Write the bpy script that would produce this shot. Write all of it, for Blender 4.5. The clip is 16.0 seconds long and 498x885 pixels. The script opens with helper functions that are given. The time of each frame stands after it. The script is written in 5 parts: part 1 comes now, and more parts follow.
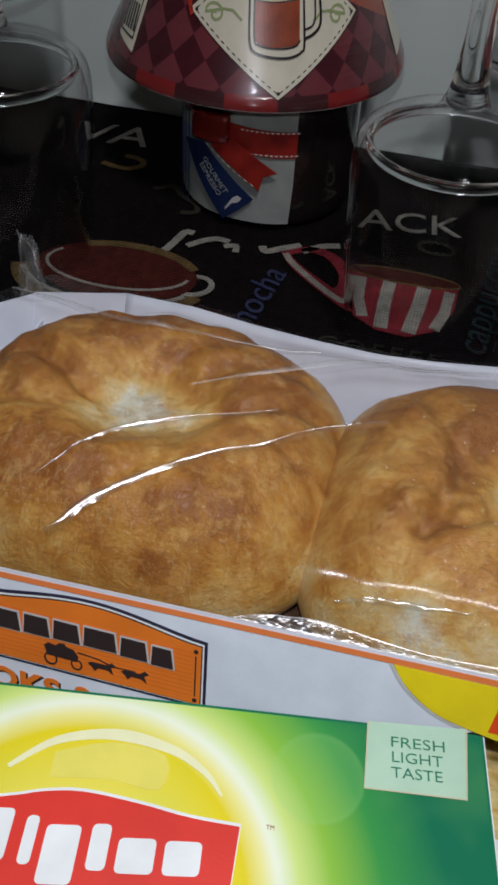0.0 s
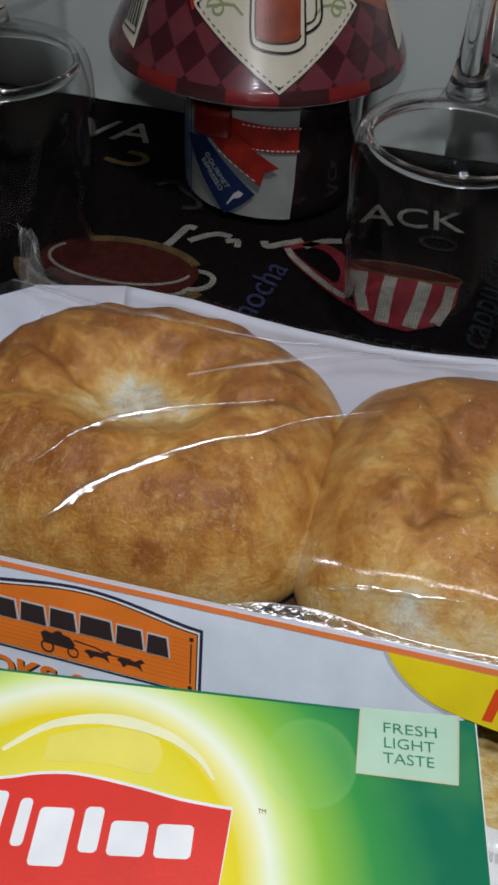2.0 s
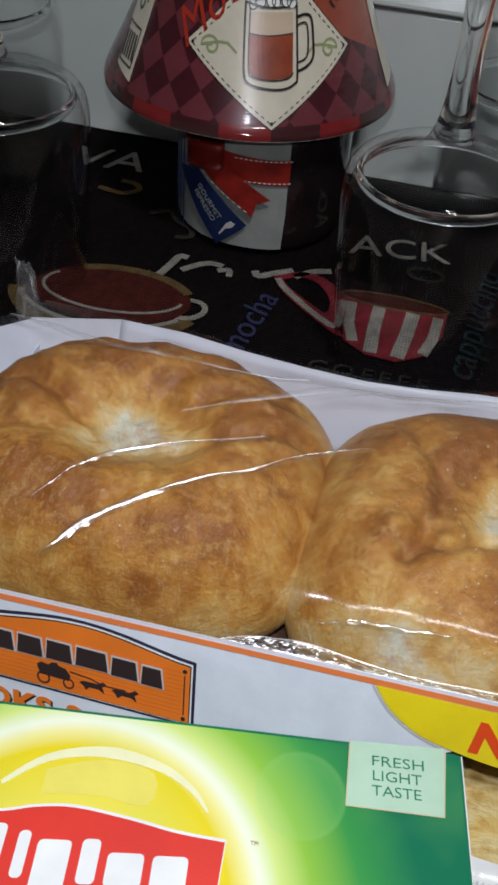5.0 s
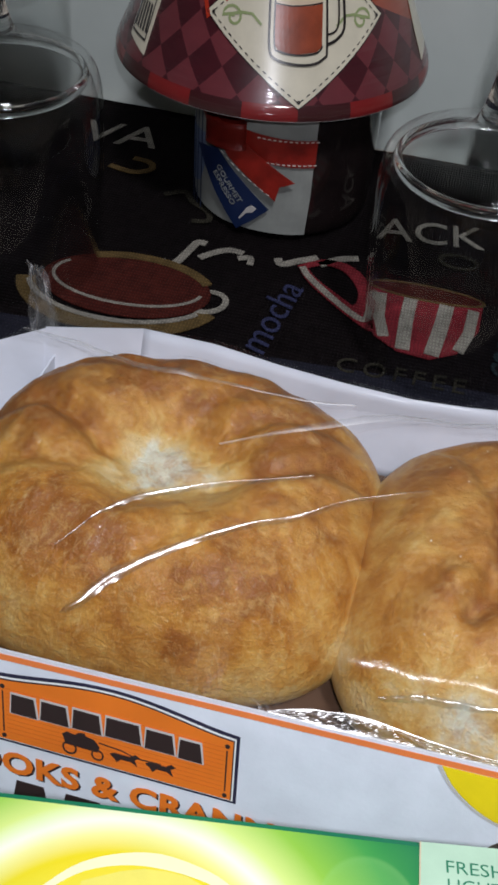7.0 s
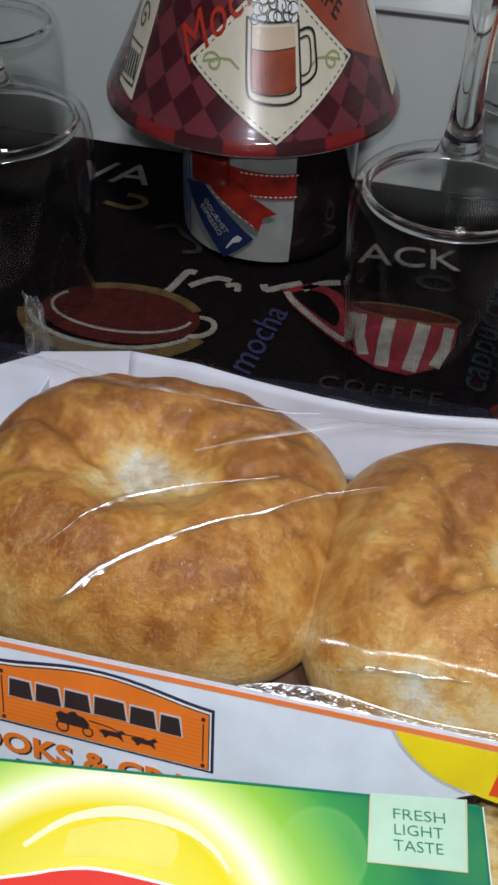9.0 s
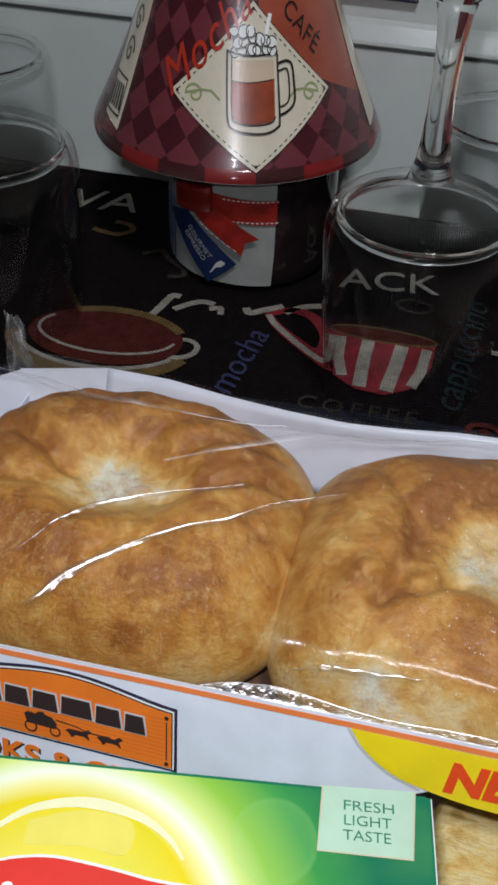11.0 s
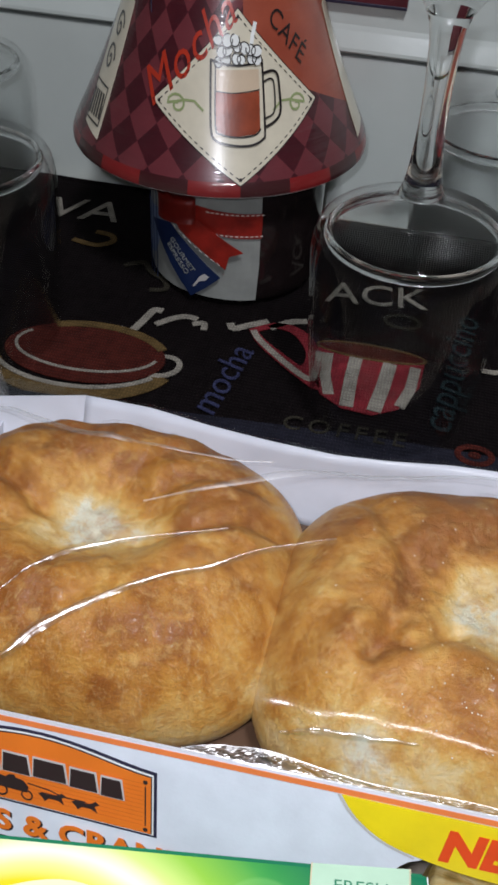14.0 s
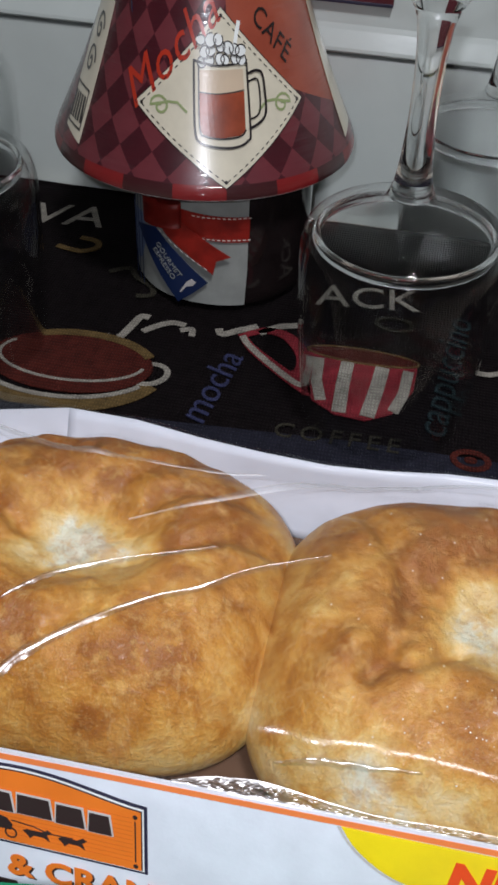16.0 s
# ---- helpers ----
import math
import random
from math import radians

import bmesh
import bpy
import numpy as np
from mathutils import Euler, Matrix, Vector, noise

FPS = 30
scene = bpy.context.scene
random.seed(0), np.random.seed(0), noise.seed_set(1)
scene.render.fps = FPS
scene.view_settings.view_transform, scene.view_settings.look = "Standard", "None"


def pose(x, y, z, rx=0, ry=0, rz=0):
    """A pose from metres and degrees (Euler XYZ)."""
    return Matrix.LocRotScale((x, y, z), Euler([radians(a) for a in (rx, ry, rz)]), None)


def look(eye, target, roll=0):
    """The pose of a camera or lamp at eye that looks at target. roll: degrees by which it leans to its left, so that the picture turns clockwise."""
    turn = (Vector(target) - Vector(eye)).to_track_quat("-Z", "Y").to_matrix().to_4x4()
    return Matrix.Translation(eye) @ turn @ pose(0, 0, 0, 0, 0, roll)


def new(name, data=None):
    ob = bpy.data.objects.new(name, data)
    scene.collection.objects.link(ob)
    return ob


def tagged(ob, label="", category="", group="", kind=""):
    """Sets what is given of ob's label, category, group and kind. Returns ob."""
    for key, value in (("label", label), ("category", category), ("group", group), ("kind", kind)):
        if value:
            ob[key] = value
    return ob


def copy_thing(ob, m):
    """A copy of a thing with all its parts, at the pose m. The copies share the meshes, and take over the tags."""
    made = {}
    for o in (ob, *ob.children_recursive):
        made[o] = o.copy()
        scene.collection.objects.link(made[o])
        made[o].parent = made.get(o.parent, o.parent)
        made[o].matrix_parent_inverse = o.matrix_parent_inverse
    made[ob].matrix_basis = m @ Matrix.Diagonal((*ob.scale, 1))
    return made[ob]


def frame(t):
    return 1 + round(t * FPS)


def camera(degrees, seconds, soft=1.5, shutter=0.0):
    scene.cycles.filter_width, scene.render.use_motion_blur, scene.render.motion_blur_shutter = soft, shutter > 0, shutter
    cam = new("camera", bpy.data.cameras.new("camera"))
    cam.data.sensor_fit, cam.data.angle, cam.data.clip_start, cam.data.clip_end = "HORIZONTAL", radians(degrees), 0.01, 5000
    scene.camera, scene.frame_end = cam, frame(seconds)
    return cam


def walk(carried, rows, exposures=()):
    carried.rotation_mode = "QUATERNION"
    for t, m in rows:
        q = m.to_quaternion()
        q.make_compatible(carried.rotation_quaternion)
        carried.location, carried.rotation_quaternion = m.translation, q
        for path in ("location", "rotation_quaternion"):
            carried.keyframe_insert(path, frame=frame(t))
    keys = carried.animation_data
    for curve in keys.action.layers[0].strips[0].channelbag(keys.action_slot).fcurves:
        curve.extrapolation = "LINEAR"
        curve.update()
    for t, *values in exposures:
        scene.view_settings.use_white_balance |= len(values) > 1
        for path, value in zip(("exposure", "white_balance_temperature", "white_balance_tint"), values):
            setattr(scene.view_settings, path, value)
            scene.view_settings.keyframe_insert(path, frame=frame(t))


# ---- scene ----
cam = camera(31.8, 16.0, soft=3.0)
PATH = [
    (0, (0.089, 0.003, 0.3), (-0.18, 1.401, -1.104), 4.5),
    (0.5, (0.094, 0.001, 0.301), (-0.171, 1.399, -1.104), 4.1),
    (1, (0.098, 0.002, 0.301), (-0.151, 1.407, -1.1), 4.3),
    (1.5, (0.089, -0.001, 0.302), (-0.164, 1.396, -1.106), 5.4),
    (2, (0.093, 0.001, 0.299), (-0.191, 1.394, -1.107), 4.1),
    (2.5, (0.099, 0.003, 0.299), (-0.178, 1.386, -1.118), 3.3),
    (3, (0.101, -0.001, 0.312), (-0.171, 1.405, -1.084), 3.9),
    (3.5, (0.098, -0.002, 0.309), (-0.177, 1.425, -1.065), 4.5),
    (4, (0.094, -0.002, 0.311), (-0.177, 1.426, -1.063), 5.0),
    (6.5, (0.08, 0.017, 0.303), (-0.173, 1.412, -1.108), 5.3),
    (7, (0.07, 0.032, 0.304), (-0.177, 1.397, -1.136), 5.4),
    (7.5, (0.071, 0.034, 0.301), (-0.181, 1.418, -1.121), 4.7),
    (8, (0.085, 0.024, 0.309), (-0.199, 1.417, -1.097), 2.6),
    (10.5, (0.091, 0.006, 0.322), (-0.209, 1.438, -1.042), 3.5),
    (11, (0.102, 0.002, 0.322), (-0.201, 1.45, -1.024), 2.8),
    (11.5, (0.1, -0.002, 0.328), (-0.173, 1.451, -1.019), 4.1),
    (12, (0.09, 0.007, 0.325), (-0.196, 1.452, -1.028), 4.1),
    (12.5, (0.1, 0.015, 0.319), (-0.197, 1.455, -1.036), 2.2),
    (13, (0.104, 0.012, 0.326), (-0.167, 1.459, -1.028), 3.0),
    (13.5, (0.098, 0.014, 0.328), (-0.181, 1.458, -1.027), 3.4),
    (14, (0.097, 0.022, 0.322), (-0.169, 1.474, -1.027), 3.8),
    (14.5, (0.087, 0.034, 0.319), (-0.161, 1.476, -1.044), 4.7),
    (15, (0.087, 0.038, 0.319), (-0.179, 1.469, -1.052), 3.8),
    (15.5, (0.089, 0.031, 0.32), (-0.156, 1.489, -1.027), 4.5),
    (16, (0.096, 0.033, 0.317), (-0.155, 1.491, -1.028), 3.2),
]
EXPOSURES = [(0.0, 0.0), (2.5, 0.0), (4.0, 0.15), (6.5, 0.30), (7.5, 0.45), (10.5, 0.33), (11.5, 0.31), (13.0, 0.44), (14.5, 0.59), (16.0, 0.65)]
walk(cam, [(t, look(eye, target, roll)) for t, eye, target, roll in PATH], EXPOSURES)

# ---------- world and light ----------
world = bpy.data.worlds.new("room_air")
scene.world = world
world.use_nodes = True
world.node_tree.nodes["Background"].inputs[0].default_value = (0.9, 0.95, 1.0, 1)
world.node_tree.nodes["Background"].inputs[1].default_value = 0.05


def area(name, at, target, size, power, colour):
    data = bpy.data.lights.new(name, "AREA")
    data.shape, data.size, data.energy, data.color = "DISK", size, power, colour
    ob = new(name, data)
    ob.matrix_world = look(at, target)
    return ob


# the phone's small torch, just over and behind the lens, and the kitchen's ceiling lamp
area("phone_torch", (0.083, 0.014, 0.348), (0.07, 0.33, 0.05), 0.014, 0.43, (0.98, 1.0, 1.11))
area("ceiling_light", (0.34, -0.26, 1.40), (0.1, 0.35, 0.0), 0.22, 7.9, (0.98, 1.0, 1.07))

# ---------- helpers ----------
from mathutils.bvhtree import BVHTree

WORLD = {}


def thing(name, at, label, category, group=""):
    ob = new(name)
    ob.empty_display_size = 0.02
    ob.location = at
    WORLD[ob] = Matrix.Translation(at)
    return tagged(ob, label, category, group)


def link(name, me, material, parent=None, label=""):
    ob = new(name, me)
    me.materials.clear()
    me.materials.append(material)
    WORLD[ob] = Matrix.Identity(4)
    if parent is not None:
        ob.parent = parent
        ob.matrix_parent_inverse = WORLD[parent].inverted()
    if label:
        ob["label"] = label
    return ob


def part(name, bm, material, parent=None, label="", smooth=False):
    bmesh.ops.recalc_face_normals(bm, faces=bm.faces[:])
    me = bpy.data.meshes.new(name)
    bm.to_mesh(me)
    bm.free()
    if smooth:
        me.polygons.foreach_set("use_smooth", [True] * len(me.polygons))
    return link(name, me, material, parent, label)


def box(x0, x1, y0, y1, z0, z1, bevel=0.0, seg=2):
    bm = bmesh.new()
    bmesh.ops.create_cube(bm, size=1)
    for v in bm.verts:
        v.co = Vector(((x0 + x1) / 2 + v.co.x * (x1 - x0), (y0 + y1) / 2 + v.co.y * (y1 - y0), (z0 + z1) / 2 + v.co.z * (z1 - z0)))
    if bevel:
        bmesh.ops.bevel(bm, geom=bm.edges[:], offset=bevel, segments=seg, affect="EDGES", profile=0.6)
    return bm


def prism(points, thick, bm=None):
    """A flat plate in its own xy plane, from z = 0 to z = thick."""
    bm = bm or bmesh.new()
    low = [bm.verts.new((x, y, 0)) for x, y in points]
    high = [bm.verts.new((x, y, thick)) for x, y in points]
    bm.faces.new(high)
    bm.faces.new(low[::-1])
    for i in range(len(points)):
        j = (i + 1) % len(points)
        bm.faces.new((low[i], low[j], high[j], high[i]))
    return bm


def ring(outer, inner, thick, bm=None):
    """A flat band between two outlines of as many points."""
    bm = bm or bmesh.new()
    n = len(outer)
    rows = [[bm.verts.new((x, y, z)) for x, y in o] for o, z in ((outer, 0), (outer, thick), (inner, thick), (inner, 0))]
    for a in range(4):
        for i in range(n):
            j = (i + 1) % n
            b = (a + 1) % 4
            bm.faces.new((rows[a][i], rows[a][j], rows[b][j], rows[b][i]))
    return bm


def oval(cx, cy, rx, ry, n=36, turn=0.0, start=0.0, end=360.0):
    out = []
    full = abs(end - start) >= 360
    for i in range(n):
        a = radians(start + (end - start) * i / (n if full else n - 1))
        x, y = rx * math.cos(a), ry * math.sin(a)
        c, s = math.cos(radians(turn)), math.sin(radians(turn))
        out.append((cx + c * x - s * y, cy + s * x + c * y))
    return out


def stroke(points, width, thick, bm=None):
    """A flat band of a width along a line of points."""
    left, right = [], []
    for i, p in enumerate(points):
        a, b = points[max(i - 1, 0)], points[min(i + 1, len(points) - 1)]
        d = Vector((b[0] - a[0], b[1] - a[1])).normalized()
        w = (width if isinstance(width, float) else width[i]) / 2
        left.append((p[0] - d.y * w, p[1] + d.x * w))
        right.append((p[0] + d.y * w, p[1] - d.x * w))
    bm = bm or bmesh.new()
    rows = [[bm.verts.new((x, y, z)) for x, y in o] for o, z in ((left, 0), (left, thick), (right, thick), (right, 0))]
    for i in range(len(points) - 1):
        for a in range(4):
            b = (a + 1) % 4
            bm.faces.new((rows[a][i], rows[a][i + 1], rows[b][i + 1], rows[b][i]))
    bm.faces.new([r[0] for r in rows])
    bm.faces.new([r[-1] for r in rows][::-1])
    return bm


def lettering(text, size, thick=0.0002, shear=0.0, bold=0.0, wide=1.0, gap=1.0):
    """Words as a mesh in the xy plane, centred."""
    cu = bpy.data.curves.new("words", "FONT")
    cu.body, cu.size, cu.extrude, cu.shear, cu.offset = text, size, thick / 2, shear, bold
    cu.space_character = gap
    cu.align_x, cu.align_y, cu.resolution_u = "CENTER", "CENTER", 3
    ob = bpy.data.objects.new("words", cu)
    scene.collection.objects.link(ob)
    deps = bpy.context.evaluated_depsgraph_get()
    me = bpy.data.meshes.new_from_object(ob.evaluated_get(deps))
    bpy.data.objects.remove(ob)
    bm = bmesh.new()
    bm.from_mesh(me)
    bpy.data.meshes.remove(me)
    for v in bm.verts:
        v.co.x *= wide
        v.co.z += thick / 2
    return bm


def fitted(bm, wide, high, x=0.0, y=0.0):
    """Letters scaled to a width and height, with their middle at a place."""
    lo = [min(v.co[i] for v in bm.verts) for i in (0, 1)]
    hi = [max(v.co[i] for v in bm.verts) for i in (0, 1)]
    for v in bm.verts:
        v.co.x = x + ((v.co.x - lo[0]) / (hi[0] - lo[0]) - 0.5) * wide
        v.co.y = y + ((v.co.y - lo[1]) / (hi[1] - lo[1]) - 0.5) * high
    return bm


def split_long(bm, length):
    for _ in range(5):
        long = [e for e in bm.edges if e.calc_length() > length]
        if not long:
            break
        bmesh.ops.triangulate(bm, faces=bm.faces[:])
        long = [e for e in bm.edges if e.calc_length() > length]
        bmesh.ops.subdivide_edges(bm, edges=long, cuts=1)
    bmesh.ops.triangulate(bm, faces=bm.faces[:])
    return bm


def warp(bm, f):
    for v in bm.verts:
        v.co = Vector(f(*v.co))
    return bm


def move(bm, m):
    bm.transform(m)
    return bm


def lathe(profile, n=96, close=True):
    """A body of revolution round z from (radius, height) pairs."""
    bm = bmesh.new()
    rows = []
    for r, z in profile:
        rows.append([bm.verts.new((0, 0, z))] if r < 1e-6 else [bm.verts.new((r * math.sin(2 * math.pi * i / n), -r * math.cos(2 * math.pi * i / n), z)) for i in range(n)])
    pairs = list(zip(rows, rows[1:])) + ([(rows[-1], rows[0])] if close else [])
    for a, b in pairs:
        for i in range(n):
            j = (i + 1) % n
            if len(a) == 1 and len(b) == 1:
                continue
            if len(a) == 1:
                bm.faces.new((a[0], b[i], b[j]))
            elif len(b) == 1:
                bm.faces.new((a[i], b[0], a[j]))
            else:
                bm.faces.new((a[i], b[i], b[j], a[j]))
    return bm


def smooth_line(points, per=6):
    """More points along a gently rounded line."""
    out = []
    for i in range(len(points) - 1):
        p0, p1, p2, p3 = (np.array(points[max(0, min(len(points) - 1, k))], float) for k in (i - 1, i, i + 1, i + 2))
        for s in range(per):
            t = s / per
            out.append(tuple(0.5 * (2 * p1 + (p2 - p0) * t + (2 * p0 - 5 * p1 + 4 * p2 - p3) * t * t + (3 * p1 - p0 - 3 * p2 + p3) * t ** 3)))
    out.append(tuple(points[-1]))
    return out


# ---------- materials ----------
class Nodes:
    def __init__(self, name):
        self.m = bpy.data.materials.new(name)
        self.m.use_nodes = True
        self.t = self.m.node_tree
        self.p = self.t.nodes["Principled BSDF"]
        self.out = self.t.nodes["Material Output"]

    def n(self, kind, **kw):
        node = self.t.nodes.new(kind)
        for k, v in kw.items():
            if k in node.inputs:
                self.put(node.inputs[k], v)
        return node

    def put(self, socket, v):
        if isinstance(v, bpy.types.NodeSocket):
            self.t.links.new(v, socket)
        else:
            socket.default_value = v

    def coords(self, scale=(1, 1, 1)):
        tc = self.t.nodes.new("ShaderNodeTexCoord")
        mp = self.n("ShaderNodeMapping", Vector=tc.outputs["Object"])
        mp.inputs["Scale"].default_value = scale
        return mp.outputs[0]

    def noise(self, scale, detail=4.0, rough=0.55, vec=None, distortion=0.0):
        return self.n("ShaderNodeTexNoise", Vector=vec or self.coords(), Scale=scale, Detail=detail, Roughness=rough, Distortion=distortion).outputs["Fac"]

    def ramp(self, fac, stops):
        node = self.n("ShaderNodeValToRGB", Fac=fac)
        el = node.color_ramp.elements
        while len(el) < len(stops):
            el.new(0.5)
        for e, (p, c) in zip(el, stops):
            e.position, e.color = p, (c if len(c) == 4 else (*c, 1)) if not isinstance(c, float) else (c, c, c, 1)
        return node.outputs[0]

    def mix(self, fac, a, b, mode="MIX"):
        node = self.t.nodes.new("ShaderNodeMix")
        node.data_type, node.blend_type = "RGBA", mode
        for sock, v in ((node.inputs[0], fac), (node.inputs[6], a), (node.inputs[7], b)):
            self.put(sock, (*v, 1) if isinstance(v, tuple) and len(v) == 3 else v)
        return node.outputs[2]

    def math(self, op, a, b=0.0, c=0.0):
        node = self.t.nodes.new("ShaderNodeMath")
        node.operation = op
        for s, v in zip(node.inputs, (a, b, c)):
            self.put(s, v)
        return node.outputs[0]

    def bump(self, height, strength, distance):
        b = self.n("ShaderNodeBump", Height=height, Strength=strength, Distance=distance)
        self.put(self.p.inputs["Normal"], b.outputs[0])

    def set(self, **kw):
        names = dict(colour="Base Color", rough="Roughness", metal="Metallic", coat="Coat Weight", coat_rough="Coat Roughness", trans="Transmission Weight", ior="IOR", spec="Specular IOR Level", sss="Subsurface Weight")
        for k, v in kw.items():
            self.put(self.p.inputs[names[k]], (*v, 1) if isinstance(v, tuple) and len(v) == 3 else v)
        return self


def card(name, colour, rough=0.42, wear=0.08, coat=0.25):
    """Printed, lightly varnished card."""
    k = Nodes(name)
    dark = tuple(c * (1 - wear) for c in colour)
    light = tuple(min(1, c * (1 + wear * 0.5)) for c in colour)
    k.set(colour=k.mix(k.ramp(k.noise(60, 5), [(0.35, 0.0), (0.65, 1.0)]), dark, light), rough=rough, coat=coat, coat_rough=0.2)
    k.bump(k.noise(900, 3), 0.12, 0.0004)
    return k.m


WHITE_CARD = card("white_card", (0.72, 0.76, 0.83))
INNER_CARD = card("inner_card", (0.74, 0.77, 0.86), 0.55)
KRAFT = card("brown_card", (0.11, 0.055, 0.028), 0.6)
ORANGE = card("orange_print", (0.80, 0.19, 0.02))
ORANGE_LINE = card("orange_line_print", (0.82, 0.22, 0.06))
HAIR = card("fine_line_print", (0.60, 0.125, 0.014))
NAVY = card("navy_print", (0.025, 0.022, 0.05))
DARK = card("dark_print", (0.035, 0.02, 0.02))
GREY_PRINT = card("grey_outline_print", (0.55, 0.52, 0.50))
YELLOW = card("yellow_print", (0.85, 0.66, 0.01))
RED_LETTER = card("red_letter_print", (0.78, 0.07, 0.01))
RED_FLAG = card("red_flag_print", (0.72, 0.035, 0.02))
PRINT_WHITE = card("white_print", (0.82, 0.84, 0.82))
BADGE = card("mint_badge_print", (0.44, 0.63, 0.46))
BADGE_EDGE = card("copper_edge_print", (0.58, 0.52, 0.34))
GREEN_TEXT = card("green_text_print", (0.01, 0.18, 0.09))
CREAM = card("cream_print", (0.70, 0.64, 0.50), 0.3, coat=1.0)
BLACK_LINE = card("black_line_print", (0.02, 0.015, 0.015), 0.3, coat=1.0)
SAGE = card("sage_print", (0.30, 0.36, 0.16), 0.3, coat=1.0)
SCARLET = card("scarlet_print", (0.46, 0.035, 0.015), 0.3, coat=1.0)
COCOA = card("cocoa_print", (0.30, 0.055, 0.02), 0.3, 0.35, coat=1.0)
FOAM = card("foam_print", (0.62, 0.48, 0.34), 0.3, coat=1.0)
PAPER = card("paper_label", (0.29, 0.30, 0.28), 0.6, 0.15, 0.1)
BLUE_TAG = card("blue_tag_print", (0.008, 0.020, 0.075), 0.4)


def tea_print():
    """Green card with a glowing yellow sun: colours by the distance from the sun's middle."""
    k = Nodes("tea_box_print")
    tc = k.t.nodes.new("ShaderNodeTexCoord")
    off = k.n("ShaderNodeVectorMath", Vector=tc.outputs["Object"])
    off.operation = "SUBTRACT"
    off.inputs[1].default_value = (0.0470, 0.0560, 0.1035)
    flat = k.n("ShaderNodeVectorMath")
    k.t.links.new(off.outputs[0], flat.inputs[0])
    flat.operation = "MULTIPLY"
    flat.inputs[1].default_value = (1.0, 1.0, 0.0)
    ln = k.n("ShaderNodeVectorMath")
    k.t.links.new(flat.outputs[0], ln.inputs[0])
    ln.operation = "LENGTH"
    d = k.math("MULTIPLY", ln.outputs["Value"], 10.0)
    sun = k.ramp(d, [(0.0, (0.82, 0.76, 0.20)), (0.26, (0.80, 0.70, 0.08)), (0.385, (0.77, 0.63, 0.01)), (0.425, (0.84, 0.80, 0.30)), (0.455, (0.85, 0.90, 0.70)), (0.50, (0.62, 0.76, 0.22)), (0.57, (0.26, 0.52, 0.05)), (0.68, (0.035, 0.29, 0.055)), (0.82, (0.0, 0.150, 0.068))])
    spot = k.n("ShaderNodeVectorMath", Vector=tc.outputs["Object"])
    spot.operation = "DISTANCE"
    spot.inputs[1].default_value = (0.0935, 0.0965, 0.1031)
    disc = k.ramp(k.math("MULTIPLY", spot.outputs["Value"], 40.0), [(0.36, 0.16), (0.42, 0.22), (0.45, 0.0)])
    sun = k.mix(disc, sun, (0.30, 0.62, 0.20))
    blot = k.ramp(k.noise(45, 2), [(0.45, 0.0), (0.7, 1.0)])
    k.set(colour=k.mix(k.math("MULTIPLY", blot, 0.12), sun, (0.25, 0.6, 0.12)), rough=0.42, coat=0.12, coat_rough=0.25, spec=0.3)
    k.bump(k.noise(800, 3), 0.1, 0.0004)
    return k.m


TEA = tea_print()
TEA_SIDE = card("tea_box_side", (0.0, 0.17, 0.075))


